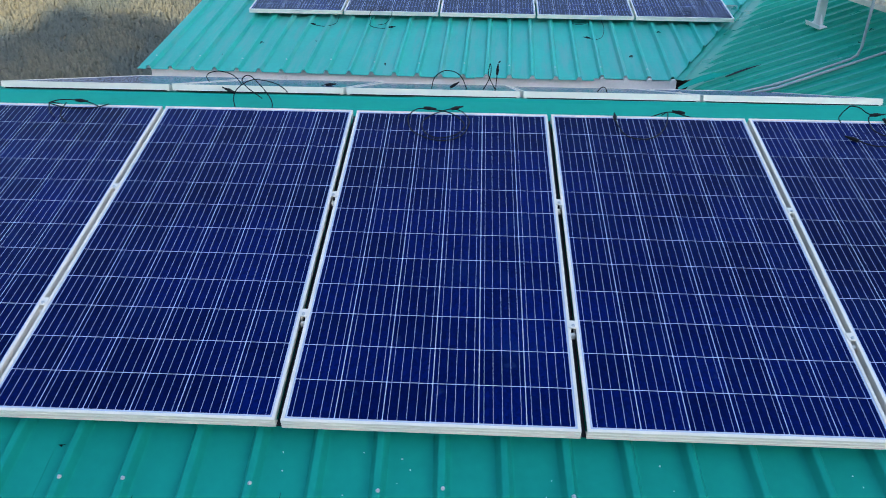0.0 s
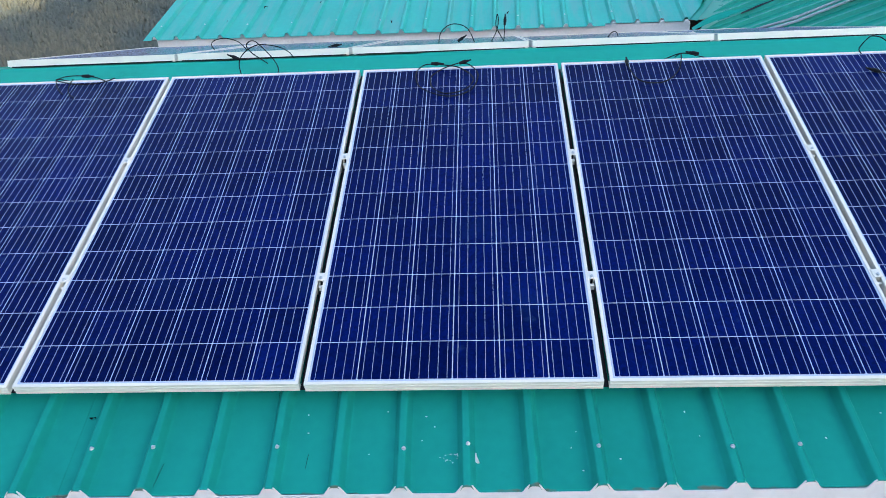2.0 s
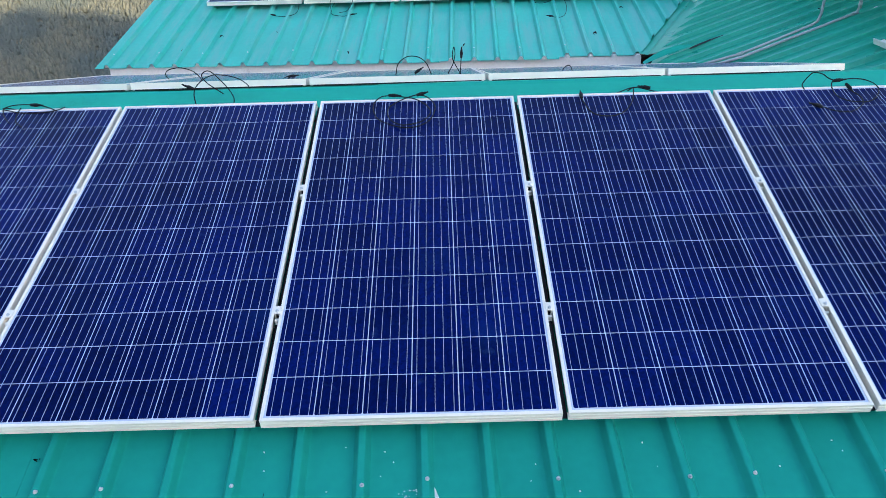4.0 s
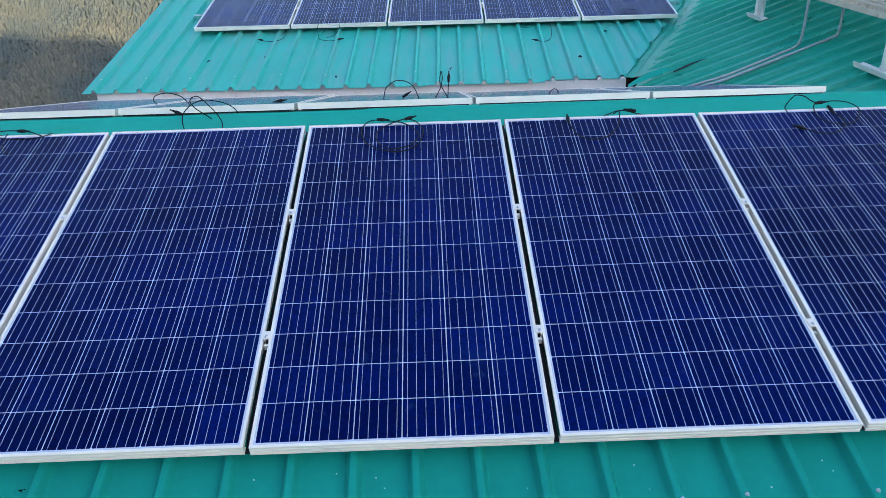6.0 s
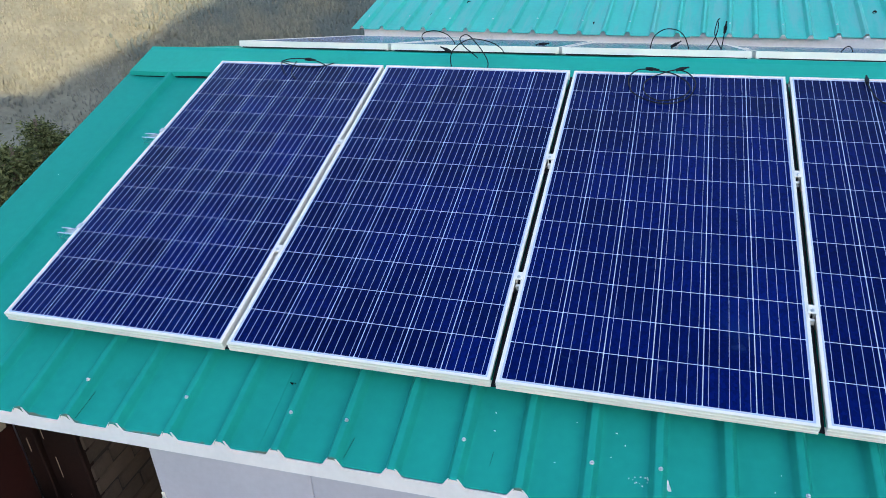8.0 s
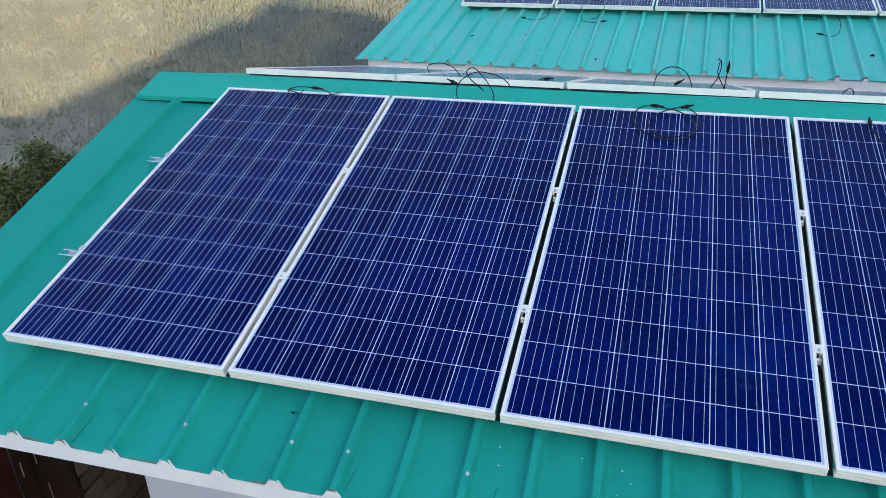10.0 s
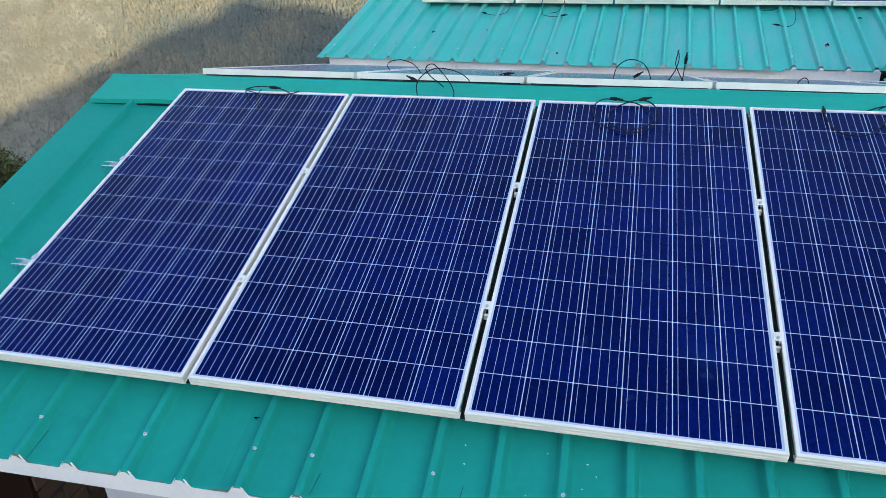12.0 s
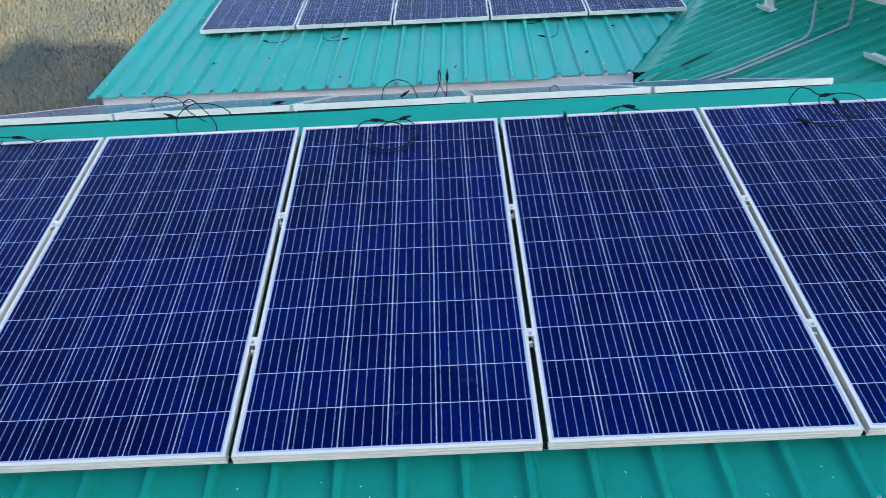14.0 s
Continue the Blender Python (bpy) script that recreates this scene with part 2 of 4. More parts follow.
def spline(points, steps=8):
    """Points on a smooth (Catmull-Rom) line through the given ones."""
    p = [Vector(q) for q in points]
    p = [2 * p[0] - p[1]] + p + [2 * p[-1] - p[-2]]
    out = []
    for i in range(1, len(p) - 2):
        for s in range(steps):
            t = s / steps
            out.append(0.5 * (2 * p[i] + (p[i + 1] - p[i - 1]) * t + (2 * p[i - 1] - 5 * p[i] + 4 * p[i + 1] - p[i + 2]) * t * t + (3 * p[i] - p[i - 1] - 3 * p[i + 1] + p[i + 2]) * t ** 3))
    return out + [p[-2]]


# ---- frames of the roof planes: x along the eave, y up the slope, z out of it ----
NEAR = pose(0, 0, 2.6, 15.5, 0, 0)                          # origin: lower left corner of the near row's glass
RIDGE_V, SKIN = 2.2, -0.11                                 # ridge along the slope, and the sheet's pan under the glass
RIDGE = NEAR @ Vector((0, RIDGE_V, SKIN))
FAR = pose(0, RIDGE.y, RIDGE.z, 0, 0, 0) @ pose(0, 0, 0, -12.85, 0, 0)   # y runs down the far slope
SECOND = pose(-0.503, 4.964, 2.605, 0, 0, -1.12) @ pose(0, 0, 0, 11.19, 0, 0)
RIGHT = pose(4.552, 4.982, 2.634, 0, -19.3, 0)              # x up the slope of the right wing, y along its eave
PITCH, RIB_H, FIRST = 0.2087, 0.035, 0.287
PW, PL, STEP = 0.992, 1.956, 1.012                          # panel width, length, spacing


def near_rib(c):
    """The outer sheet of the near roof is laid with its ribs a little apart from the even rhythm."""
    if c < -0.25:
        return c
    if c < -0.05:
        return None
    return c - (0.015 if c < 0.75 else 0.0)


def rounded(line, reach, steps=3):
    """A bent line with its inner corners rounded off over that reach."""
    pts = [Vector(p) for p in line]
    out = [pts[0]]
    for a, b, c in zip(pts, pts[1:], pts[2:]):
        p, q = b + (a - b).normalized() * reach, b + (c - b).normalized() * reach
        for k in range(steps + 1):
            t = k / steps
            out.append(p * (1 - t) ** 2 + b * 2 * t * (1 - t) + q * t ** 2)
    return [tuple(p) for p in out + [pts[-1]]]


def rib_profile(x0, x1, first, pitch=PITCH, plain=-99.0, h=RIB_H, thick=0.0012, laid=None):
    """The outline of a trapezoidal sheet from x0 to x1, with ribs at first + k * pitch."""
    top = [(x0, 0.0)]
    k = math.ceil((x0 - first + 0.05) / pitch)
    while first + k * pitch < x1 - 0.05:
        c = first + k * pitch
        k += 1
        c = laid(c) if laid else c
        if c is None or c < plain:
            continue
        top += [(c + p, q) for p, q in rounded([(-0.043, 0), (-0.0275, 0), (-0.012, h), (0.012, h), (0.0275, 0), (0.043, 0)], 0.006)]
    top.append((x1, 0.0))
    return top + [(p, q - thick) for p, q in reversed(top)]


def sheet_row(parent, m, x0, x1, y0, y1, first, mat, label, trim=(), pitch=PITCH, slant=None, plain=-99.0, laid=None, beaten=False):
    """Sheets of five ribs side by side; every second one laps over its neighbours."""
    wide, x, k = 5 * pitch, x0, 0
    start = first + math.ceil((x0 - first) / wide) * wide - pitch / 2
    cuts = [x0] + [c for c in np.arange(start - wide, x1 + wide, wide) if x0 + 0.15 < c < x1 - 0.15] + [x1]
    for k, (a, b) in enumerate(zip(cuts, cuts[1:])):
        lap = 0.03 if k % 2 else 0.0
        pts = rib_profile(a - (lap if k else 0), b + (lap if b < x1 else 0), first, pitch, plain, laid=laid)
        short = sum(cut for past, cut in trim if a > past)
        bm = extrude_profile(pts, y0 + short - (0.004 if k % 2 else 0), y1, "y")
        if slant:                               # an eave that is not cut square to the ribs
            for v in bm.verts:
                if v.co.y < (y0 + y1) / 2:
                    v.co.y += slant(v.co.x)
        if beaten:                              # rib ends hammered flat where they meet the valley
            ends = {round(v.co.x, 4): v.co.y for v in bm.verts if v.co.y < y1 - 0.1}
            bmesh.ops.subdivide_edges(bm, edges=[e for e in bm.edges if abs(e.verts[0].co.x - e.verts[1].co.x) < 1e-5 and abs(e.verts[0].co.y - e.verts[1].co.y) > 0.3], cuts=30)
            for v in bm.verts:
                if v.co.y < ends.get(round(v.co.x, 4), -99) + 0.01:
                    v.co.z *= 0.12
        lift = pose(0, 0, 0.0016 if k % 2 else 0)
        part("roof_sheet", bm, mat, parent, label, at=m @ lift)


# ---- the house with the near roof ----
house = thing("house", "small white-walled house with a teal ribbed metal gable roof", "house")
X0, X1, EAVE = -0.630, 5.9, -0.322
SKEW = NEAR @ pose(2, -0.2, SKIN, 0, 0, 1.5) @ pose(-2, 0.2, 0)   # the sheets lie askew under the panels
NEAR_PITCH, NEAR_FIRST = 0.2055, 0.305


def eave_slant(x):
    return 0.0125 - 0.0145 * (x - 0.8)


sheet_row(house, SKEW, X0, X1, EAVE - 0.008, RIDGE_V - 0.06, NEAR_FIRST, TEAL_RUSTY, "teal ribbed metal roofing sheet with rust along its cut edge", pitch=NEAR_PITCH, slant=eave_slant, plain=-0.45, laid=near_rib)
sheet_row(house, FAR, X0, X1, 0.08, 2.55, FIRST, TEAL_LIT, "teal ribbed metal roofing sheet")


def cap_mesh(x0, x1, down_a, down_b, wing, lift, wave=0.0):
    """A folded ridge cap: two wings with turned-down lips and a rolled top."""
    a, b = radians(down_a), radians(down_b)
    line = [(-wing * math.cos(a), lift - wing * math.sin(a) - 0.025), (-wing * math.cos(a), lift - wing * math.sin(a)), (-0.03 * math.cos(a), lift - 0.03 * math.sin(a)), (0, lift + 0.004),
            (0.03 * math.cos(b), lift - 0.03 * math.sin(b)), (wing * math.cos(b), lift - wing * math.sin(b)), (wing * math.cos(b), lift - wing * math.sin(b) - 0.012)]
    bm, n = bmesh.new(), 60
    rows = []
    for i in range(n + 1):
        x = x0 + (x1 - x0) * i / n
        sag = wave * noise.noise((x * 1.3, 3.1, 0))
        lip = (0.006 + 0.012 * max(0.0, min(1.0, -1.5 * x))) * noise.noise((x * 3.0, 7.7, 0))
        rows.append([bm.verts.new((x, p, q + sag * abs(p) / wing + (lip if abs(p) > wing * 0.7 else 0))) for p, q in line] + [bm.verts.new((x, p * 0.985, q + sag * abs(p) / wing + (lip if abs(p) > wing * 0.7 else 0) - 0.002)) for p, q in reversed(line)])
    m = len(rows[0])
    for r0, r1 in zip(rows, rows[1:]):
        for k in range(m):
            bm.faces.new((r0[k], r0[(k + 1) % m], r1[(k + 1) % m], r1[k]))
    bm.faces.new(rows[0][::-1])
    bm.faces.new(rows[-1])
    bmesh.ops.recalc_face_normals(bm, faces=bm.faces)
    return bm


part("ridge_cap", cap_mesh(-0.65, 2.36, 15.5, 12.3, 0.275, 0.040, 0.006), TEAL_LIT, house, "folded teal metal ridge cap", at=pose(0, RIDGE.y, RIDGE.z))
part("ridge_cap", cap_mesh(2.30, 5.93, 15.5, 12.3, 0.278, 0.044, 0.006), TEAL_LIT, house, "folded teal metal ridge cap lapping over the next", at=pose(0, RIDGE.y, RIDGE.z))


def lip_shade_mesh(x0, x1):
    """A black strip that draws the shade under the ridge cap's lower lip."""
    a = radians(15.5)
    y, z = -0.268 * math.cos(a), -0.268 * math.sin(a)
    return extrude_profile([(y, z - 0.012), (y, z + 0.024), (y + 0.02, z + 0.026), (y + 0.02, z - 0.008)], x0, x1, "x")


part("foam_filler", lip_shade_mesh(-0.63, 5.9), BLACK, house, "black strip drawing the shade under the ridge cap", at=pose(0, RIDGE.y, RIDGE.z))


def fascia_mesh(x0, x1, first, pitch, drop=0.052, thick=0.004, h=RIB_H):
    """A white board whose upper edge follows the ribs of the sheet above it."""
    top, k = [(x0, 0.003)], math.ceil((x0 - first + 0.05) / pitch)
    while first + k * pitch < x1 - 0.05:
        c = near_rib(first + k * pitch)
        k += 1
        if c is None:
            continue
        top += [(c - 0.043, 0.003), (c - 0.036, 0.005), (c - 0.018, h - 0.003), (c - 0.013, h), (c + 0.013, h), (c + 0.018, h - 0.003), (c + 0.036, 0.005), (c + 0.043, 0.003)]
    top.append((x1, 0.003))
    bm = bmesh.new()
    ends = [[[bm.verts.new((p, y, q)) for p, q in top], [bm.verts.new((p, y, -drop)) for p, q in top]] for y in (0, thick)]
    for i in range(len(top) - 1):
        (a, b), (c, d) = ends
        bm.faces.new((b[i], b[i + 1], a[i + 1], a[i]))
        bm.faces.new((d[i + 1], d[i], c[i], c[i + 1]))
        bm.faces.new((a[i], a[i + 1], c[i + 1], c[i]))
        bm.faces.new((b[i + 1], b[i], d[i], d[i + 1]))
    for i in (0, -1):
        bm.faces.new((ends[0][0][i], ends[1][0][i], ends[1][1][i], ends[0][1][i]))
    bmesh.ops.recalc_face_normals(bm, faces=bm.faces)
    return bm


EAVE_P = NEAR @ Vector((0, EAVE, SKIN))
part("fascia", fascia_mesh(X0, X1, NEAR_FIRST, NEAR_PITCH), FASCIA, house, "white fascia board shaped to the roof ribs", at=SKEW @ pose(0, EAVE - 0.017 + eave_slant(0), 0, 0, 0, -0.8308) @ pose(0, 0, 0, -19, 0, 0))
WY = EAVE_P.y + 0.03
part("front_wall", box(0.762, WY, 0, 1.418, WY + 0.12, EAVE_P.z - 0.03, 0.004), WALLPAINT, house, "pale painted wall board")
part("front_wall", box(1.421, WY, 0, 5.7, WY + 0.12, EAVE_P.z - 0.03, 0.004), WALLPAINT, house, "pale painted wall board")
part("back_wall", box(-0.4, 4.25, 0, 5.7, 4.4, 2.55), WALLPAINT, house)
GABLE = [(WY + 0.13, 0), (4.24, 0), (4.24, 2.5), (RIDGE.y, 2.97), (WY + 0.13, 2.34)]
part("side_wall", extrude_profile(GABLE, -0.4, -0.25, "x"), WALLPAINT, house)
part("side_wall", extrude_profile(GABLE, 5.55, 5.7, "x"), WALLPAINT, house)


# ---- solar panels ----
def frame_bar(length, top=0.011, tall=0.04, lip=0.028, back=0.0):
    """One side of the aluminium frame, along x, its outer face at y = 0: an upper lip, a grooved wall and a foot."""
    out = [(0, -tall), (0, -0.031), (0.003, -0.030), (0.003, -0.0265), (0, -0.0255), (0, -0.0155), (0.003, -0.0145), (0.003, -0.011), (0, -0.010), (0, -0.001), (0.001, 0), (top, 0), (top, -0.004), (0.005, -0.004), (0.005, -tall + 0.002), (lip, -tall + 0.002), (lip, -tall)]
    if back:                                    # the long sides stand back under a thin edge
        out = [(0.005, -tall), (0.005, -0.004), (0, -0.003), (0, -0.001), (0.001, 0), (top, 0), (top, -0.004), (0.0075, -0.004), (0.0075, -tall + 0.002), (lip, -tall + 0.002), (lip, -tall)]
    return extrude_profile(out, 0, length, "x")


LONG = mesh_of("frame_side", frame_bar(PL - 0.0224, back=0.005), ALU)
SHORT = mesh_of("frame_end", frame_bar(PW), ALU)
PLAIN_END = mesh_of("plain_frame_end", extrude_profile([(0, -0.035), (0, -0.001), (0.001, 0), (0.011, 0), (0.011, -0.004), (0.005, -0.004), (0.005, -0.033), (0.028, -0.033), (0.028, -0.035)], 0, PW, "x"), ALU)
cw, ch = 0.1564, 0.1564
cb = bmesh.new()
corner = 0.0025
outline = [(cw / 2 - corner, ch / 2), (cw / 2, ch / 2 - corner), (cw / 2, -ch / 2 + corner), (cw / 2 - corner, -ch / 2), (-cw / 2 + corner, -ch / 2), (-cw / 2, -ch / 2 + corner), (-cw / 2, ch / 2 - corner), (-cw / 2 + corner, ch / 2)]
extrude_profile(outline, -0.0006, 0.0, "z", bm=cb)
CELL_MESH = mesh_of("cell", cb, CELL)
BUS_MESH = mesh_of("busbar", box(-0.0008, 0.0215, -0.0002, 0.0008, PL - 0.0215, 0.0003), BUSBAR)
BACK_MESH = mesh_of("backsheet", box(0.004, 0.004, -0.0065, PW - 0.004, PL - 0.004, -0.0042), BACK)
# Black strip put in for the shadow gap under the frames behind the ridge.
FRAME_GAP = mesh_of("packing_strip", box(0.02, PL - 0.028, -0.0415, PW - 0.02, PL - 0.003, -0.0352), BLACK)


def solar_panel(at, label, group):
    p = thing("solar_panel", label, "solar panel", at, group)
    part("frame", SHORT, ALU, p, "pale aluminium frame")
    part("frame", SHORT, ALU, p, at=pose(PW, PL, 0, 0, 0, 180))
    part("frame", LONG, ALU, p, at=pose(0, PL - 0.0112, 0, 0, 0, -90))
    part("frame", LONG, ALU, p, at=pose(PW, 0.0112, 0, 0, 0, 90))
    part("backsheet", BACK_MESH, BACK, p)
    sx, sy = cw + 0.0034, ch + 0.0034
    left, low = (PW - 5 * sx) / 2, (PL - 11 * sy) / 2
    for r in range(12):
        for c in range(6):
            part("cell", CELL_MESH, CELL, p, at=pose(left + c * sx, low + r * sy, -0.0036))
    for c in range(6):
        for k in range(5):
            part("busbar", BUS_MESH, BUSBAR, p, at=pose(left + c * sx + (k - 2) * cw / 5, 0, -0.0034))
    return p


DARK_LABEL = "dark blue polycrystalline solar panel in a pale aluminium frame"
first_panel = solar_panel(NEAR, DARK_LABEL, "solar panels on the near slope")
for k in range(1, 5):
    copy_thing(first_panel, NEAR @ pose(k * STEP, random.uniform(-0.003, 0.003), 0, 0, 0, random.uniform(-0.05, 0.05)))
for k in range(5):
    p = copy_thing(first_panel, FAR @ pose(-0.12 + (k + 1) * STEP - 0.02, 0.136, 0.086, (0.7, 0.4, 0.1, -0.1, -0.15)[k]) @ pose(0, 0, 0, 0, 0, 180) @ pose(0, -PL, 0))
    tagged(p, "dark blue solar panel on the slope behind the ridge", group="solar panels behind the ridge")
    for bar_end in [c for c in p.children if c.data == SHORT]:
        bar_end.data = PLAIN_END
    part("packing_strip", FRAME_GAP, BLACK, p, "black strip standing for the shaded gap under the frame")
for k in range(5):
    p = copy_thing(first_panel, SECOND @ pose(0.71 + k * STEP, 1.335, 0.10))
    tagged(p, "blue solar panel mirroring the sky on the second roof", group="solar panels on the second roof")


# ---- the second house behind, with its valley and right wing ----
second = thing("house", "larger house behind, with weathered teal ribbed roofs meeting in a valley", "house")
VALLEY_FOOT = Vector((4.552, 4.982, 2.634))
d = (Vector((5.472, 6.577, 2.953)) - VALLEY_FOOT).normalized()
SECOND_SHEETS = SECOND @ pose(0, 0, 0, 0, 0, -0.6)
RIGHT_SHEETS = RIGHT @ pose(0, 0, 0, 0, 0, -90)             # their ribs run along x, up the slope


def valley_cut(m, gap, y0):
    """How far the lower edge of a sheet row draws back, to leave the valley open by that gap."""
    foot, way = m.inverted() @ VALLEY_FOOT, m.to_3x3().inverted() @ d
    rise = way.y / way.x
    back = gap * math.hypot(way.x, way.y) / abs(way.x)
    return lambda x: max(0.0, foot.y + (x - foot.x) * rise + back - y0)


sheet_row(second, SECOND_SHEETS, 0.0, 8.6, 0.0, 6.5, 0.112, TEAL_PALE, "weathered teal ribbed roofing sheet", trim=((2.4, 0.02), (3.5, 0.05)), slant=valley_cut(SECOND_SHEETS, 0.05, 0.05))
part("front_wall", box(0.12, 0.035, -2.6, 4.955, 0.185, -0.008), WALL_PINK, second, "pale pinkish painted wall", at=pose(-0.503, 4.964, 2.605, 0, 0, -1.12))
# Dark box added where the corner under the valley lies in shadow.
part("corner_post", box(4.958, 0.07, -2.6, 5.11, 0.185, -0.03), DARKWOOD, second, "dark box standing in for the shaded gap under the valley foot", at=pose(-0.503, 4.964, 2.605, 0, 0, -1.12))
part("side_wall", box(0.12, 0.19, -2.6, 0.27, 6.2, 0.0), WALL_PINK, second, at=pose(-0.503, 4.964, 2.605, 0, 0, -1.12))
sheet_row(second, RIGHT_SHEETS, -2.4, 2.73, -0.12, 5.2, 0.05, TEAL_GLOSS, "teal ribbed roofing sheet of the right wing", slant=valley_cut(RIGHT_SHEETS, 0.12, -0.12), beaten=True)


# ---- valley flashing and loose strip ----
n_second, n_right = (SECOND.to_3x3() @ Vector((0, 0, 1))), (RIGHT.to_3x3() @ Vector((0, 0, 1)))
w_second, w_right = n_second.cross(d).normalized(), d.cross(n_right).normalized()


def valley():
    """A folded sheet that runs up the valley under the cut edges of both roofs."""
    bm, base, rows = bmesh.new(), VALLEY_FOOT, []
    for i in range(41):
        s = -0.09 + 5.5 * i / 40
        c = base + d * s
        wob = 0.01 * noise.noise((s * 2, 1, 1))
        up = Vector((0, 0, 1))
        line = [c + w_second * 0.15 - n_second * 0.020, c + w_second * (0.10 + wob) - n_second * 0.018, c + w_second * 0.02 - n_second * 0.014, c - up * 0.014, c + w_right * 0.02 - n_right * 0.010,
                c + w_right * (0.12 + wob) - n_right * 0.008, c + w_right * 0.22 - n_right * 0.008]
        rows.append([bm.verts.new(p) for p in line] + [bm.verts.new(p - up * 0.002) for p in reversed(line)])
    m = len(rows[0])
    for r0, r1 in zip(rows, rows[1:]):
        for k in range(m):
            bm.faces.new((r0[k], r0[(k + 1) % m], r1[(k + 1) % m], r1[k]))
    bm.faces.new(rows[0][::-1])
    bm.faces.new(rows[-1])
    bmesh.ops.recalc_face_normals(bm, faces=bm.faces)
    return bm


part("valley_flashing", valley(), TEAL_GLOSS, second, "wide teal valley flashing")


def loose_strip(length, wide, lift, bend):
    """A sheet strip that has come loose and curls away from the roof."""
    bm, rows = bmesh.new(), []
    for i in range(13):
        t = i / 12
        rows.append([bm.verts.new((t * length, wide * (k / 4 - 0.5) * (1 - 0.75 * t ** 2) + bend * t * t, lift * math.sin(math.pi * t) * (0.3 + k / 5) + 0.03 + z)) for z, ks in ((0, range(5)), (-0.002, range(4, -1, -1))) for k in ks])
    m = len(rows[0])
    for r0, r1 in zip(rows, rows[1:]):
        for k in range(m):
            bm.faces.new((r0[k], r0[(k + 1) % m], r1[(k + 1) % m], r1[k]))
    bm.faces.new(rows[0][::-1])
    bm.faces.new(rows[-1])
    bmesh.ops.recalc_face_normals(bm, faces=bm.faces)
    return bm


part("loose_strip", loose_strip(0.44, 0.07, 0.04, 0.03), TEAL_LIT, second, "loose curled strip of teal sheet", at=RIGHT @ pose(-0.17, -0.46, 0.020, 0, 0, -4))
# This black one draws the shaded gap under the lapping sheet end.
part("loose_strip", loose_strip(0.30, 0.03, 0.006, 0.0), BLACK, second, "black strip for the shaded gap under the lapping sheet end", at=RIGHT @ pose(0.22, -0.485, 0.008, 0, 0, 6))

# pale closures inside the open rib ends of the second roof
rib_end = extrude_profile([(-0.025, 0.0), (-0.012, 0.025), (0.012, 0.025), (0.025, 0.0)], 0.022, 0.05, "y")
RIB_END = mesh_of("rib_closure", rib_end, WALL_PINK)
for k in range(24):
    part("rib_closure", RIB_END, WALL_PINK, second, at=SECOND_SHEETS @ pose(0.112 + k * PITCH, 0, -0.001))


# ---- rails, clamps, screws ----
def rail_mesh(x0, x1):
    """A galvanised strut channel, open upward, with turned-in lips."""
    o = [(-0.02, 0), (-0.02, 0.036), (-0.0135, 0.036), (-0.0135, 0.031), (-0.0155, 0.031), (-0.0155, 0.034), (-0.018, 0.034), (-0.018, 0.0025), (0.018, 0.0025), (0.018, 0.034), (0.0155, 0.034), (0.0155, 0.031), (0.0135, 0.031), (0.0135, 0.036), (0.02, 0.036), (0.02, 0)]
    return extrude_profile(o, x0, x1, "x")


RAIL = mesh_of("mounting_rail", rail_mesh(-0.13, 5.2), RAIL_STEEL)
NEAR_RAILS = (0.525, 1.265)


def rail(at, label, group):
    ob = new("mounting_rail", RAIL)
    ob.matrix_world = at
    return tagged(ob, label, "mounting rail", group)


for v in NEAR_RAILS:
    rail(NEAR @ pose(0, v, -0.0765, 0, 0, -1.0), "galvanised steel channel rail under the near solar panels", "rails of the near row")
for v in (0.5, 1.24):
    rail(FAR @ pose(-0.14, 0.136 + v, 0.0095), "galvanised steel channel rail behind the ridge", "rails behind the ridge")
    rail(SECOND @ pose(0.71, 1.335 + v, 0.0235), "galvanised steel channel rail on the second roof", "rails of the second roof")


def clamp(at, group):
    c = thing("panel_clamp", "small pale metal clamp holding two panel frames", "clamp", at, group)
    bm = extrude_profile([(-0.0145, 0.0004), (-0.0145, 0.004), (0.0145, 0.004), (0.0145, 0.0004), (0.0085, 0.0004), (0.0085, -0.03), (0.0055, -0.03), (0.0055, 0.0004), (-0.0055, 0.0004), (-0.0055, -0.03), (-0.0085, -0.03), (-0.0085, 0.0004)], -0.019, 0.019, "y")
    plate = part("clamp_plate", bm, ALU, c)
    part("clamp_foot", box(-0.0088, -0.040, -0.036, 0.0088, -0.029, -0.012, 0.001), ALU, c)
    head = bmesh.new()
    bmesh.ops.create_cone(head, cap_ends=True, segments=6, radius1=0.005, radius2=0.005, depth=0.006, matrix=Matrix.Translation((0, -0.008, 0.007)))
    bmesh.ops.create_cone(head, cap_ends=True, segments=16, radius1=0.0065, radius2=0.0065, depth=0.002, matrix=Matrix.Translation((0, -0.008, 0.005)))
    part("bolt", head, STEEL, plate, "small steel hexagonal bolt")
    return c


first_clamp = clamp(NEAR @ pose(STEP - 0.01, NEAR_RAILS[0] - 0.018, 0), "clamps of the near row")
for k in range(1, 5):
    for j, v in enumerate(NEAR_RAILS):
        if k > 1 or j:
            copy_thing(first_clamp, NEAR @ pose(k * STEP - 0.01, v - k * STEP * 0.0175, 0, 0, 0, random.uniform(-6, 6)))
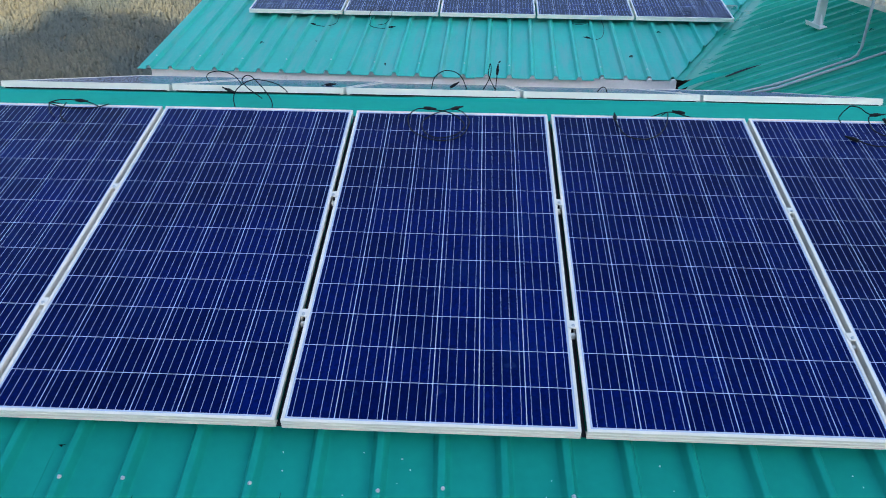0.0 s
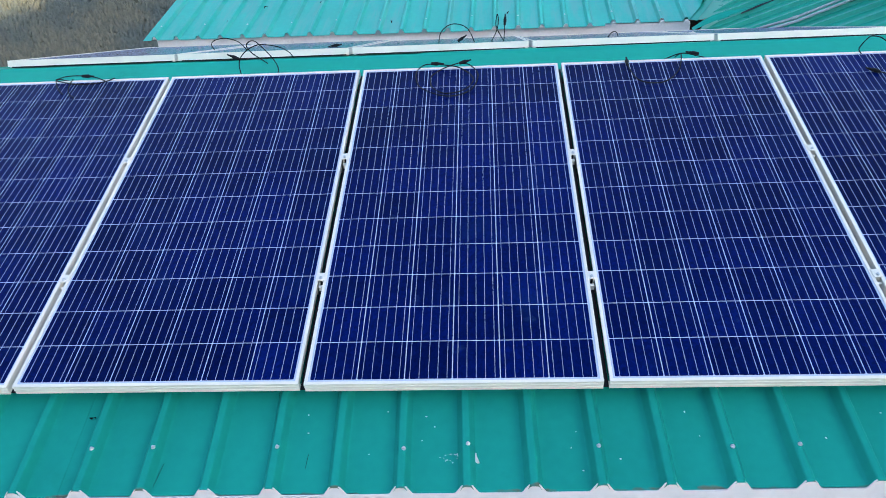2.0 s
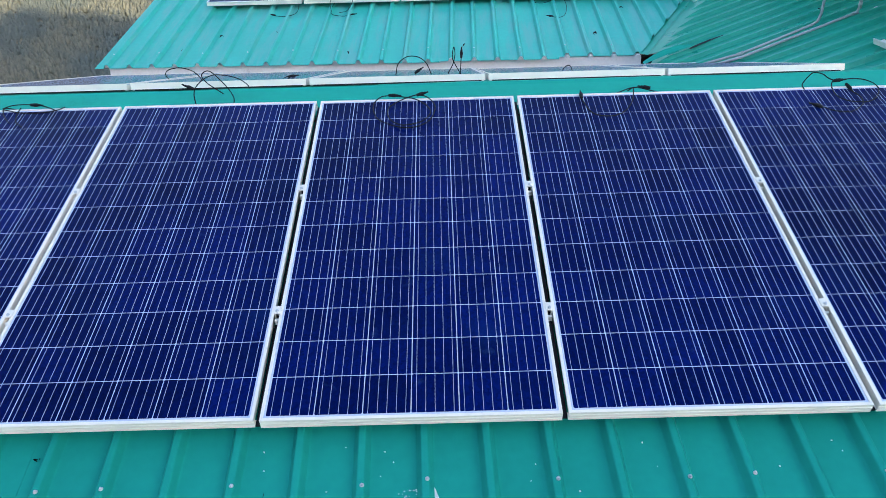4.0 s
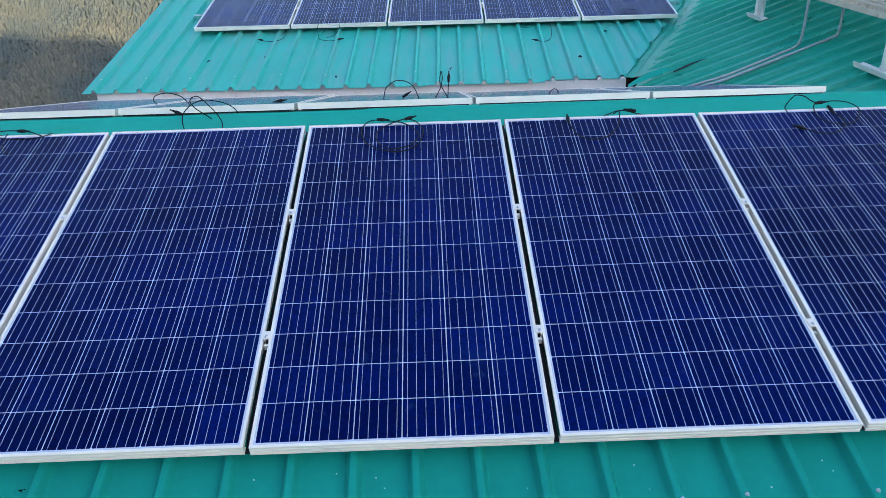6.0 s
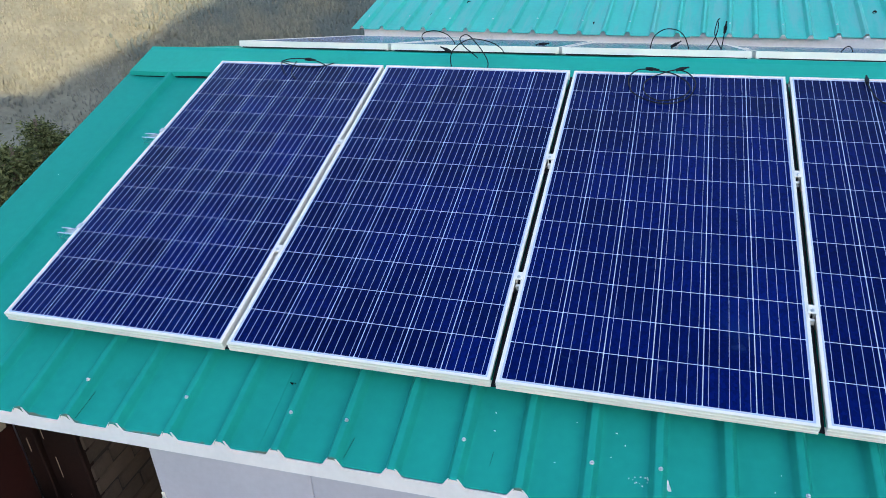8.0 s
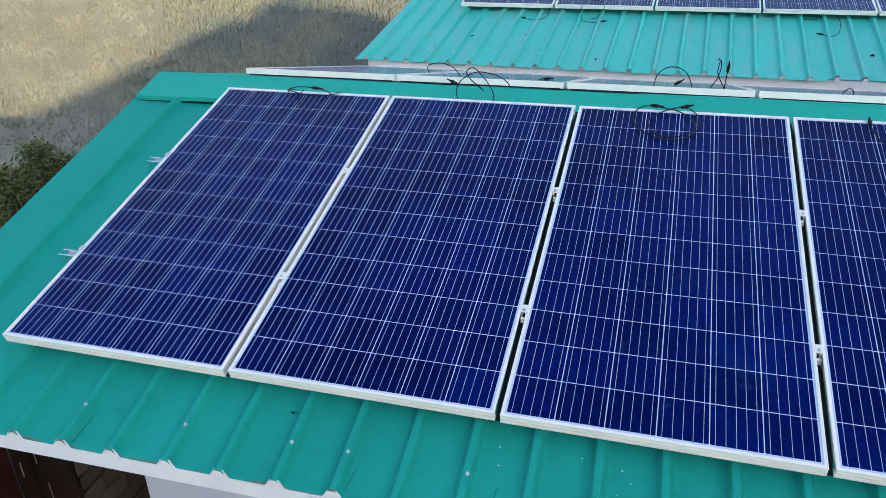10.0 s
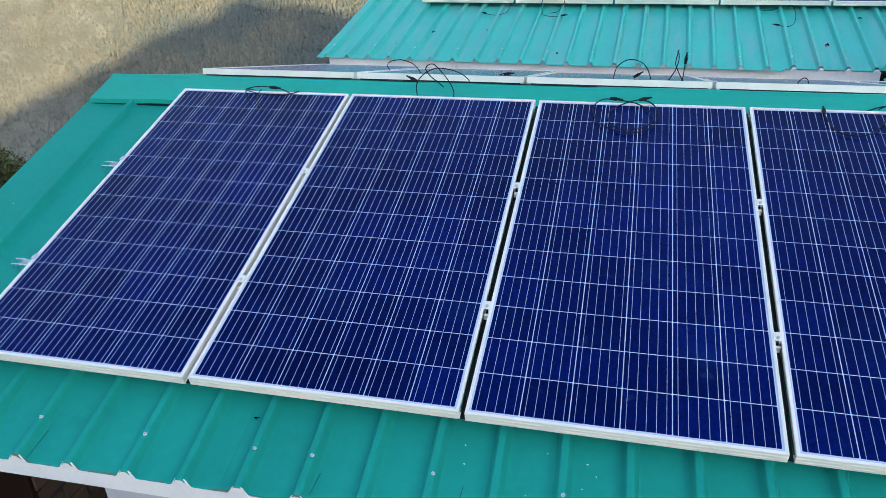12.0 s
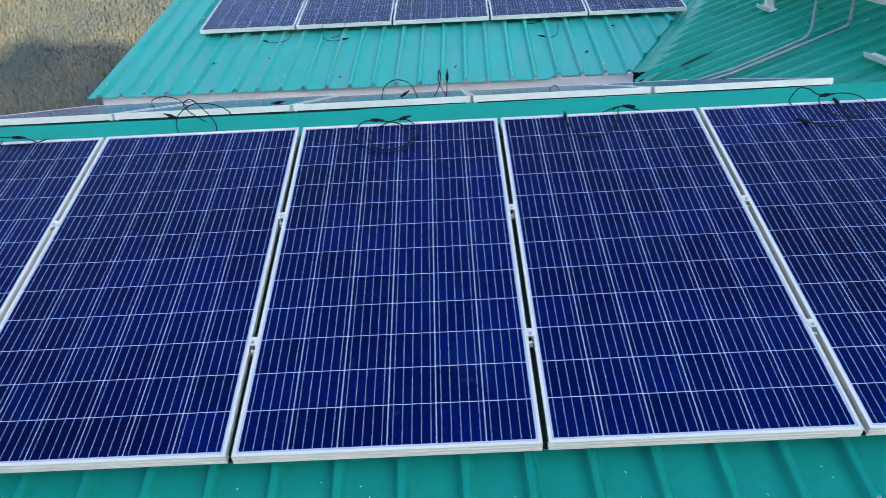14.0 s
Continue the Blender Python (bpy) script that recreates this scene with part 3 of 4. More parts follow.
for k in range(1, 5):
    for v in (0.5, 1.24):
        tagged(copy_thing(first_clamp, FAR @ pose(-0.12 + k * STEP - 0.01, 0.136 + v, 0.086)), group="clamps behind the ridge")
        tagged(copy_thing(first_clamp, SECOND @ pose(0.71 + k * STEP - 0.01, 1.335 + v, 0.10)), group="clamps of the second roof")
for k, v in enumerate(NEAR_RAILS):
    e = thing("end_clamp", "small metal end clamp on the outer panel frame", "clamp", NEAR @ pose(0, v, 0), "end clamps of the near row")
    part("clamp_plate", extrude_profile([(-0.03, -0.039), (-0.03, -0.036), (-0.006, -0.036), (-0.006, 0.004), (0.012, 0.004), (0.012, 0.0004), (-0.001, 0.0004), (-0.001, -0.039)], -0.014, 0.014, "y"), STEEL, e)
    bolt = bmesh.new()
    bmesh.ops.create_cone(bolt, cap_ends=True, segments=6, radius1=0.008, radius2=0.008, depth=0.008, matrix=Matrix.Translation((-0.018, 0, -0.032)))
    part("bolt", bolt, STEEL, e)


# No rubber there: a black strip stands in for the gap's deep shade.
SHADE_STRIP = mesh_of("gap_strip", extrude_profile([(-0.0085, -0.039), (-0.0085, -0.034), (-0.006, -0.036), (0.006, -0.036), (0.0085, -0.034), (0.0085, -0.039)], 0.004, PL - 0.004, "y"), BLACK)
for k in range(1, 5):
    strip = new("gap_strip", SHADE_STRIP)
    strip.matrix_world = NEAR @ pose(k * STEP - 0.01, 0, 0)
    tagged(strip, "black strip standing in for shade in the gap between two panel frames", "strip", "strips between the near panels")


def screw_mesh():
    bm = bmesh.new()
    bmesh.ops.create_cone(bm, cap_ends=True, segments=14, radius1=0.0075, radius2=0.0065, depth=0.002, matrix=Matrix.Translation((0, 0, 0.001)))
    bmesh.ops.create_cone(bm, cap_ends=True, segments=6, radius1=0.0046, radius2=0.004, depth=0.006, matrix=Matrix.Translation((0, 0, 0.005)))
    return bm


SCREW = mesh_of("roof_screw", screw_mesh(), ZINC)
for k, v in ((-1, -0.19), (1, -0.178), (3, -0.186), (5, -0.18), (6, -0.176), (8, -0.178), (10, -0.188), (11, -0.172), (13, -0.184), (15, -0.19), (16, -0.184), (18, -0.19), (20, -0.18), (21, -0.184), (24, -0.18)):
    part("roof_screw", SCREW, STEEL, house, "zinc roofing screw with washer", at=SKEW @ pose(near_rib(NEAR_FIRST + k * NEAR_PITCH) + 0.006, v - 0.0143 - 0.0233 * (NEAR_FIRST + k * NEAR_PITCH - 2.1), RIB_H + 0.0018))
for k in range(0, 24, 2):
    part("roof_screw", SCREW, STEEL, second, at=SECOND_SHEETS @ pose(0.112 + k * PITCH, 0.22 + 0.02 * math.sin(k), RIB_H + 0.0015))
for x in (0.3, 1.35, 2.4, 3.45, 4.5, 5.5):
    part("roof_screw", SCREW, STEEL, house, at=NEAR @ pose(x, 1.985, SKIN + RIB_H + 0.009))


# ---- cables with plug connectors ----
def plug():
    bm = bmesh.new()
    for z0, z1, r0, r1 in ((0, 0.018, 0.0075, 0.0085), (0.018, 0.036, 0.0095, 0.0095), (0.036, 0.05, 0.0065, 0.006), (0.05, 0.066, 0.004, 0.004)):
        bmesh.ops.create_cone(bm, cap_ends=True, segments=10, radius1=r0, radius2=r1, depth=z1 - z0, matrix=Matrix.Translation((0, 0, (z0 + z1) / 2)))
    return bm


PLUG = mesh_of("connector", plug(), BLACK)


def cable(at, lines, plugs, label, group):
    """A thin black cable along smooth lines; each plug: a place and where it points."""
    c = thing("cable", label, "cable", at, group)
    for pts in lines:
        part("wire", tube(spline(pts, 8), 0.0029, 6), BLACK, c, smooth=True)
    for p, to in plugs:
        q = (Vector(to) - Vector(p)).to_track_quat("Z", "Y").to_matrix().to_4x4()
        part("connector", PLUG, BLACK, c, "black plug connector", at=Matrix.Translation(p) @ q)
    return c


G = "cables of the near row"
LOOSE = "thin black solar cable lying loose over a panel's upper edge"
h = 0.008
LAID = NEAR @ pose(0, -0.012, 0)
cable(LAID, [[(0.46, 2.0, -0.03), (0.40, 1.962, 0.012), (0.405, 1.92, h), (0.44, 1.865, h), (0.475, 1.825, h)], [(0.39, 1.955, 0.014), (0.44, 1.975, 0.02), (0.52, 1.978, 0.02), (0.60, 1.965, 0.016), (0.66, 1.94, h)],
             [(0.485, 1.955, 0.016), (0.48, 1.91, h), (0.50, 1.84, h), (0.552, 1.785, h)], [(0.40, 1.945, 0.014), (0.5, 1.918, h), (0.6, 1.915, h), (0.67, 1.935, h), (0.71, 1.957, 0.012)]], [((0.53, 1.975, 0.02), (0.6, 1.968, 0.02))], LOOSE, G)
cable(Matrix(), [[(1.365, 1.90, 3.06), (1.358, 1.95, 3.096), (1.346, 1.98, 3.144), (1.363, 1.98, 3.188), (1.406, 1.99, 3.225), (1.459, 2.0, 3.244), (1.52, 2.0, 3.24), (1.579, 2.0, 3.224), (1.623, 1.99, 3.2), (1.64, 2.0, 3.17)],
                 [(1.48, 2.05, 3.13), (1.471, 1.98, 3.172), (1.426, 1.98, 3.207), (1.403, 1.98, 3.243), (1.419, 1.98, 3.266), (1.45, 1.98, 3.268), (1.489, 1.98, 3.23), (1.53, 1.98, 3.177), (1.556, 1.97, 3.125), (1.554, 1.92, 3.08)]], [((1.352, 1.98, 3.178), (1.303, 1.98, 3.2))], "black solar cable looping above the ridge cap", G)
cable(LAID, [[(2.385, 1.975, 0.016), (2.335, 1.965, 0.014), (2.30, 1.90, h), (2.322, 1.785, h), (2.385, 1.722, h), (2.458, 1.69, h), (2.527, 1.698, h), (2.588, 1.753, h), (2.614, 1.872, h), (2.577, 1.95, 0.014), (2.54, 1.97, 0.016)],
             [(2.40, 1.97, 0.016), (2.488, 1.95, 0.014), (2.535, 1.928, h), (2.579, 1.864, 0.012), (2.589, 1.806, 0.012), (2.554, 1.741, 0.012), (2.499, 1.712, 0.012), (2.442, 1.709, 0.012), (2.388, 1.763, 0.012), (2.376, 1.854, h), (2.408, 1.911, h), (2.474, 1.945, 0.02), (2.54, 1.975, 0.022)]],
      [((2.375, 1.978, 0.016), (2.44, 1.972, 0.016)), ((2.52, 1.965, 0.02), (2.58, 1.995, 0.02))], "black solar cable coiled in a double loop on a panel", G)
cable(LAID, [[(3.36, 1.925, h), (3.369, 1.852, h), (3.389, 1.784, h), (3.426, 1.75, h), (3.495, 1.743, h), (3.557, 1.783, h), (3.607, 1.864, h), (3.632, 1.955, 0.012), (3.636, 2.0, 0.006), (3.62, 2.03, -0.03)], [(3.54, 1.985, -0.02), (3.64, 1.998, 0.01), (3.72, 1.985, 0.0), (3.80, 1.98, -0.02), (3.87, 1.978, -0.03)]],
      [((3.725, 1.985, 0.012), (3.66, 2.01, 0.012)), ((3.36, 1.915, h), (3.362, 1.955, h))], LOOSE, G)
cable(LAID, [[(4.50, 1.935, h), (4.50, 1.97, 0.012), (4.514, 1.985, 0.03), (4.53, 1.985, 0.06), (4.548, 1.985, 0.075), (4.593, 1.985, 0.066), (4.633, 1.985, 0.04), (4.67, 1.985, 0.024)],
             [(4.713, 1.985, 0.031), (4.76, 1.985, 0.034), (4.817, 1.98, 0.029), (4.865, 1.965, 0.014), (4.873, 1.925, h), (4.84, 1.86, h), (4.781, 1.81, h), (4.712, 1.808, h), (4.665, 1.83, h), (4.64, 1.87, h), (4.642, 1.93, h), (4.65, 1.97, 0.012), (4.66, 1.985, 0.024)],
             [(4.735, 1.90, h), (4.75, 1.84, 0.012), (4.731, 1.78, 0.012), (4.666, 1.727, h), (4.61, 1.725, h), (4.573, 1.735, h), (4.54, 1.762, h), (4.515, 1.785, h)]],
      [((4.66, 1.985, 0.024), (4.725, 1.985, 0.031)), ((4.722, 1.965, 0.016), (4.735, 1.90, h)), ((4.53, 1.77, h), (4.49, 1.80, h))], LOOSE, G)

G = "cables behind the ridge"
ARCH = "thin black solar cable arching above the panels behind the ridge"
cable(FAR, [[(0.96, 0.572, 0.095), (0.945, 0.568, 0.125), (0.965, 0.565, 0.15), (1.02, 0.563, 0.162), (1.063, 0.563, 0.158), (1.115, 0.567, 0.139), (1.15, 0.576, 0.104), (1.165, 0.58, 0.08)]], [], ARCH, G)
cable(FAR, [[(2.366, 0.59, 0.08), (2.382, 0.57, 0.143), (2.417, 0.563, 0.178), (2.459, 0.559, 0.193), (2.515, 0.561, 0.184), (2.558, 0.569, 0.148), (2.588, 0.58, 0.08)]], [((2.485, 0.579, 0.09), (2.54, 0.576, 0.125))], ARCH, G)
cable(FAR, [[(2.69, 0.585, 0.08), (2.722, 0.571, 0.138), (2.736, 0.558, 0.197), (2.729, 0.549, 0.24), (2.72, 0.562, 0.179), (2.735, 0.571, 0.138), (2.768, 0.585, 0.08)], [(2.768, 0.582, 0.082), (2.773, 0.566, 0.164), (2.775, 0.562, 0.18)]], [((2.774, 0.562, 0.175), (2.778, 0.551, 0.24))], "crossed black cable ends standing behind the ridge", G)
cable(FAR, [[(3.40, 0.585, 0.08), (3.415, 0.58, 0.1), (3.432, 0.577, 0.111), (3.45, 0.58, 0.105), (3.462, 0.585, 0.08)]], [], "short black cable end behind the ridge", G)
cable(FAR, [[(1.66, 0.6, 0.08), (1.69, 0.58, 0.09), (1.71, 0.577, 0.095)]], [((1.70, 0.577, 0.09), (1.76, 0.577, 0.097))], "black plug connector resting on a panel behind the ridge", G)

G = "cables of the second roof"
HANG = "black cable hanging out below a solar panel on the second roof"
cable(SECOND, [[(1.66, 1.40, 0.05), (1.67, 1.25, 0.03), (1.65, 1.13, 0.03), (1.56, 1.07, 0.03), (1.45, 1.10, 0.03)]], [((1.46, 1.10, 0.035), (1.39, 1.14, 0.035))], HANG, G)
cable(SECOND, [[(2.05, 1.42, 0.05), (2.01, 1.25, 0.03), (2.04, 1.1, 0.03), (2.15, 1.045, 0.03), (2.24, 1.07, 0.03)], [(2.03, 1.14, 0.036), (2.005, 1.26, 0.085), (2.03, 1.38, 0.113), (2.11, 1.44, 0.113), (2.2, 1.40, 0.113), (2.235, 1.28, 0.095), (2.19, 1.16, 0.045), (2.11, 1.12, 0.036)]], [((2.23, 1.068, 0.035), (2.3, 1.09, 0.035))], HANG, G)
cable(SECOND, [[(4.40, 1.42, 0.05), (4.42, 1.2, 0.03), (4.38, 0.95, 0.03), (4.31, 0.87, 0.03), (4.24, 0.90, 0.03)], [(4.15, 1.40, 0.05), (4.1, 1.3, 0.03), (4.2, 1.27, 0.03), (4.3, 1.36, 0.03)]], [((4.25, 0.895, 0.035), (4.18, 0.92, 0.035))], HANG, G)
cable(SECOND, [[(5.17, 1.40, 0.11), (5.19, 1.47, 0.11), (5.26, 1.50, 0.11), (5.33, 1.46, 0.11), (5.32, 1.40, 0.11), (5.25, 1.37, 0.11), (5.18, 1.39, 0.11)]], [], "black cable loop lying on a panel's lower edge", G)


# ---- pipes and the steel platform on the right wing ----
RX = radians(19.3)


def on_right(x, y, lift=0.0):
    """A place on the right wing's pan at plan x, y."""
    return Vector((x - lift * math.sin(RX), y, 2.634 + (x - 4.552) * math.tan(RX) + lift * math.cos(RX)))


def pipe(points, radius, label, joints=()):
    p = thing("water_pipe", label, "pipe", group="pipes on the right wing")
    run_part = part("pipe_run", tube(points, radius, 12), PIPE, p, smooth=True)
    for a, b in joints:
        part("socket", tube([a, b], radius * 1.35, 12), PIPE, run_part, smooth=True)


run = [on_right(x, y, 0.046) for x, y in ((4.60, 4.01), (4.756, 3.971), (4.969, 3.914), (5.263, 3.944), (5.44, 3.968))]
base = on_right(5.51, 3.978, 0.046)
pipe(run + [base, base + Vector((0.035, -0.01, 0.03)), base + Vector((0.05, -0.015, 0.09)), base + Vector((0.055, -0.02, 0.5)), base + Vector((0.06, -0.02, 1.1))], 0.0108, "pale grey plastic pipe running over the roof and bending upright", [(on_right(4.945, 3.917, 0.046), on_right(4.995, 3.917, 0.046))])
base = on_right(5.79, 3.90, 0.046)
pipe([on_right(4.62, 3.925, 0.044), on_right(4.799, 3.88, 0.044), on_right(4.965, 3.84, 0.044), on_right(5.232, 3.862, 0.044), on_right(5.55, 3.884, 0.044), base, base + Vector((0.012, 0, 0.02)), base + Vector((0.018, 0, 0.06)), base + Vector((0.02, 0, 0.42))], 0.0105, "pale grey plastic pipe with an elbow below the platform", [(base + Vector((-0.03, 0, -0.012)), base + Vector((0.012, 0, 0.005))), (base + Vector((0.017, 0, 0.03)), base + Vector((0.019, 0, 0.08)))])

WHITE_STEEL = material("white_painted_steel", (0.84, 0.82, 0.79), rough=0.45, vary=0.08, scale=6, fine=50, bump=0.05, stain=(0.3, 0.2, 0.13), stain_at=0.68, stain_scale=7)
PALE_BEAM = material("weathered_cream_steel", (0.68, 0.60, 0.5), rough=0.6, vary=0.15, scale=5, fine=40, bump=0.1, stain=(0.3, 0.22, 0.15), stain_at=0.6, stain_scale=5)
stand = thing("steel_platform", "white steel platform with a grating deck standing on the teal roof", "platform")
DECK = 3.36


def post(x, y, y0, y1, tilt):
    foot = on_right(x, y)
    column = part("post", box(-0.035, -0.03, 0.02, 0.035, 0.03, DECK - foot.z - 0.002, 0.006), WHITE_STEEL, stand, "white steel post", at=Matrix.Translation(foot))
    plate = extrude_profile([(-0.035, 0.0), (0.035, 0.0), (0.035, 0.006), (-0.029, 0.006), (-0.029, 0.04), (-0.035, 0.04)], y0 - y, y1 - y, "y")
    part("base_plate", plate, WHITE_STEEL, column, "white steel angle foot", at=Matrix.Translation(on_right(x, y, RIB_H + 0.001) - foot) @ pose(0, 0, 0, 0, -19.3, tilt))
    for side in (-1, 1):
        part("gusset", extrude_profile([(0.031 * side, 0.05), (0.031 * side, 0.14), (0.10 * side, 0.05)], -0.004, 0.004, "x"), WHITE_STEEL, column)


post(5.69, 5.14, 4.99, 5.29, 0)
post(5.62, 2.90, 2.46, 3.22, 0)
post(7.0, 5.30, 5.1, 5.5, 0)
post(7.0, 2.98, 2.7, 3.3, 0)
for x in (5.68, 7.0):
    part("side_beam", extrude_profile([(x - 0.03, DECK), (x + 0.03, DECK), (x + 0.03, DECK + 0.004), (x - 0.025, DECK + 0.004), (x - 0.025, DECK + 0.034), (x + 0.03, DECK + 0.034), (x + 0.03, DECK + 0.038), (x - 0.03, DECK + 0.038)], 2.3, 5.6, "y"), PALE_BEAM, stand, "weathered pale channel beam")
for y in (2.33, 3.9, 5.57):
    part("cross_beam", box(5.722, y - 0.02, DECK + 0.006, 6.968, y + 0.02, DECK + 0.03, 0.003), PALE_BEAM, stand)
bar = mesh_of("grating_bar", box(5.655, -0.006, DECK + 0.0385, 6.965, 0.006, DECK + 0.062), PALE_BEAM)
for k in range(58):
    part("grating_bar", bar, PALE_BEAM, stand, at=pose(0, 2.36 + k * 0.056, 0))
for x in (5.67, 5.76, 5.85, 6.1, 6.35, 6.6, 6.85):
    part("grating_rod", box(x - 0.005, 2.33, DECK + 0.0625, x + 0.005, 5.57, DECK + 0.07), PALE_BEAM, stand)
crate = thing("wooden_block", "brown wooden block standing on the platform deck", "block", pose(5.80, 2.92, DECK + 0.071))
part("block", box(0, -0.1, 0, 0.3, 0.15, 0.35, 0.006), TAN, crate)
part("batten", box(-0.02, -0.08, 0.02, -0.001, -0.03, 0.33, 0.003), TAN, crate)


# ---- doorway below the near eave ----
side = thing("brick_wall", "brown brick side wall of a dark recess with deep joints", "wall", pose(0.445, WY, 0))
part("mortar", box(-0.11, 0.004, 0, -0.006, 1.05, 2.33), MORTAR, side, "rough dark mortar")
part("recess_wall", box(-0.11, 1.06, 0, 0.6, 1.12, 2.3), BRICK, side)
B_FULL = mesh_of("brick", box(0, 0, 0, 0.016, 0.222, 0.071, 0.006), BRICK)
B_HALF = mesh_of("brick_half", box(0, 0, 0, 0.016, 0.108, 0.071, 0.006), BRICK)
for r in range(28):
    z, y = 0.02 + r * 0.08, 0.006
    if r % 2:
        part("brick", B_HALF, BRICK, side, at=pose(-0.009 + random.uniform(-0.003, 0.003), y, z))
        y += 0.118
    while y < 0.92:
        part("brick", B_FULL, BRICK, side, at=pose(-0.010 + random.uniform(-0.005, 0.004), y, z + random.uniform(-0.003, 0.003), 0, 0, random.uniform(-1.2, 1.2)))
        y += 0.232
boards = thing("door_frame", "dark brown timber door frame boards with scratched paint", "door frame", pose(0.155, WY, 0))
for k, (a, b, dep) in enumerate(((-0.012, 0.07, 0.0), (0.073, 0.135, 0.02), (0.138, 0.19, 0.006), (0.193, 0.291, -0.014))):
    part("board", box(a, dep, 0, b, dep + 0.05, 2.31, 0.005), DARKWOOD, boards)
for x, z0, z1 in ((0.03, 2.13, 2.2), (0.092, 2.19, 2.24), (0.118, 1.99, 2.1), (0.127, 1.88, 1.9), (0.162, 1.7, 1.84)):
    part("scratch", box(x, -0.0035 if x < 0.07 else (0.0175 if x < 0.137 else 0.003), z0, x + 0.0022, 0.0 if x < 0.07 else (0.0195 if x < 0.137 else 0.0055), z1), TAN, boards, "bare scratched streak")
leaf = thing("side_board", "red-brown painted board partition under a tan timber rail", "partition", pose(0.145, WY, 0))
part("board", box(-0.03, -1.15, 0.0, 0.0, -0.002, 2.275, 0.004), RUST, leaf)
part("top_rail", box(-0.055, -1.2, 2.277, 0.01, -0.03, 2.325, 0.006), TAN, leaf, "weathered tan timber rail")
latch = thing("wall_bolt", "small white latch bolt on the wall board's edge", "bolt", pose(0.772, WY - 0.004, 2.03))
part("plate", box(-0.006, -0.004, -0.016, 0.008, 0.003, 0.02, 0.002), ALU, latch)
part("knob", tube([(0.002, -0.004, -0.008), (0.002, -0.022, -0.008)], 0.008, 10), STEEL, latch)

# ---- low porch roof in front of it ----
porch = thing("porch_roof", "small low teal ribbed porch roof beside the wall", "roof", pose(0, -0.475, 2.02))
sheet_row(porch, pose(0, 0, 0, 12, 0, 0), -1.6, 0.78, -1.3, 0.0, 0.17, TEAL_LIT, "teal ribbed roofing sheet")
part("porch_post", box(-1.5, -1.2, -2.045, -1.42, -1.12, -0.30, 0.006), DARKWOOD, porch)
part("porch_post", box(0.62, -1.2, -2.045, 0.7, -1.12, -0.30, 0.006), DARKWOOD, porch)
part("porch_beam", box(-1.55, -1.2, -0.298, 0.72, -1.12, -0.262, 0.004), DARKWOOD, porch)
part("porch_beam", box(-1.55, -0.1, -0.075, 0.72, -0.05, -0.025, 0.004), DARKWOOD, porch)

for x, y, a, long in ((0.526, -0.29, 4, 0.12), (1.57, -0.26, 8, 0.08), (2.05, -0.2, 3, 0.05)):
    part("scratch", box(-0.0005, 0, 0.0, 0.0005, long, 0.001), DARKWOOD, house, "hairline dark scratch", at=NEAR @ pose(x, y - 0.05, SKIN + 0.004, 0, 0, -a))

# ---- splashes and litter on the roofs ----
def splat(at, length, wide, seed):
    bm = bmesh.new()
    rim = []
    for k in range(14):
        a = 2 * math.pi * k / 14
        r = 1 + 0.45 * noise.noise((seed, k * 0.9, 0))
        rim.append((math.cos(a) * length * r / 2, math.sin(a) * wide * r / 2))
    top = [bm.verts.new((x, y, 0.0012)) for x, y in rim]
    low = [bm.verts.new((x * 1.05, y * 1.05, 0)) for x, y in rim]
    bm.faces.new(top)
    bm.faces.new(low[::-1])
    for k in range(14):
        bm.faces.new((low[k], low[(k + 1) % 14], top[(k + 1) % 14], top[k]))
    ob = new("paint_splash", mesh_of("paint_splash", bm, SPLASH))
    ob.matrix_world = at
    return tagged(ob, "small white paint splash on the teal sheet", "splash", "splashes on the near roof")


PAN = NEAR @ pose(0, 0, SKIN + 0.003)
splat(PAN @ pose(2.588, -0.198, 0.0, 0, 0, -62), 0.066, 0.011, 1)
splat(PAN @ pose(2.597, -0.223, 0.0, 0, 0, -50), 0.026, 0.012, 2)
for k in range(26):
    u, v = random.gauss(2.545, 0.03), random.gauss(-0.212, 0.012)
    s = random.uniform(0.0015, 0.004)
    splat(PAN @ pose(u, v, 0.0, 0, 0, random.uniform(0, 180)), s * 1.4, s, 10 + k)
for u, v in ((2.43, -0.06), (2.46, -0.10), (2.42, -0.15), (2.04, -0.12), (2.03, -0.05), (2.9, -0.18), (2.92, -0.12), (2.93, -0.26), (3.28, -0.05), (3.31, -0.14), (3.9, -0.06), (3.92, -0.1), (1.73, -0.25), (3.7, -0.15), (-0.5, 0.98), (2.30, -0.04), (2.25, -0.20), (3.05, -0.22)):
    s = random.uniform(0.002, 0.0045)
    splat(PAN @ pose(u, v, 0.0, 0, 0, random.uniform(0, 180)), s * 1.6, s, u * 9)


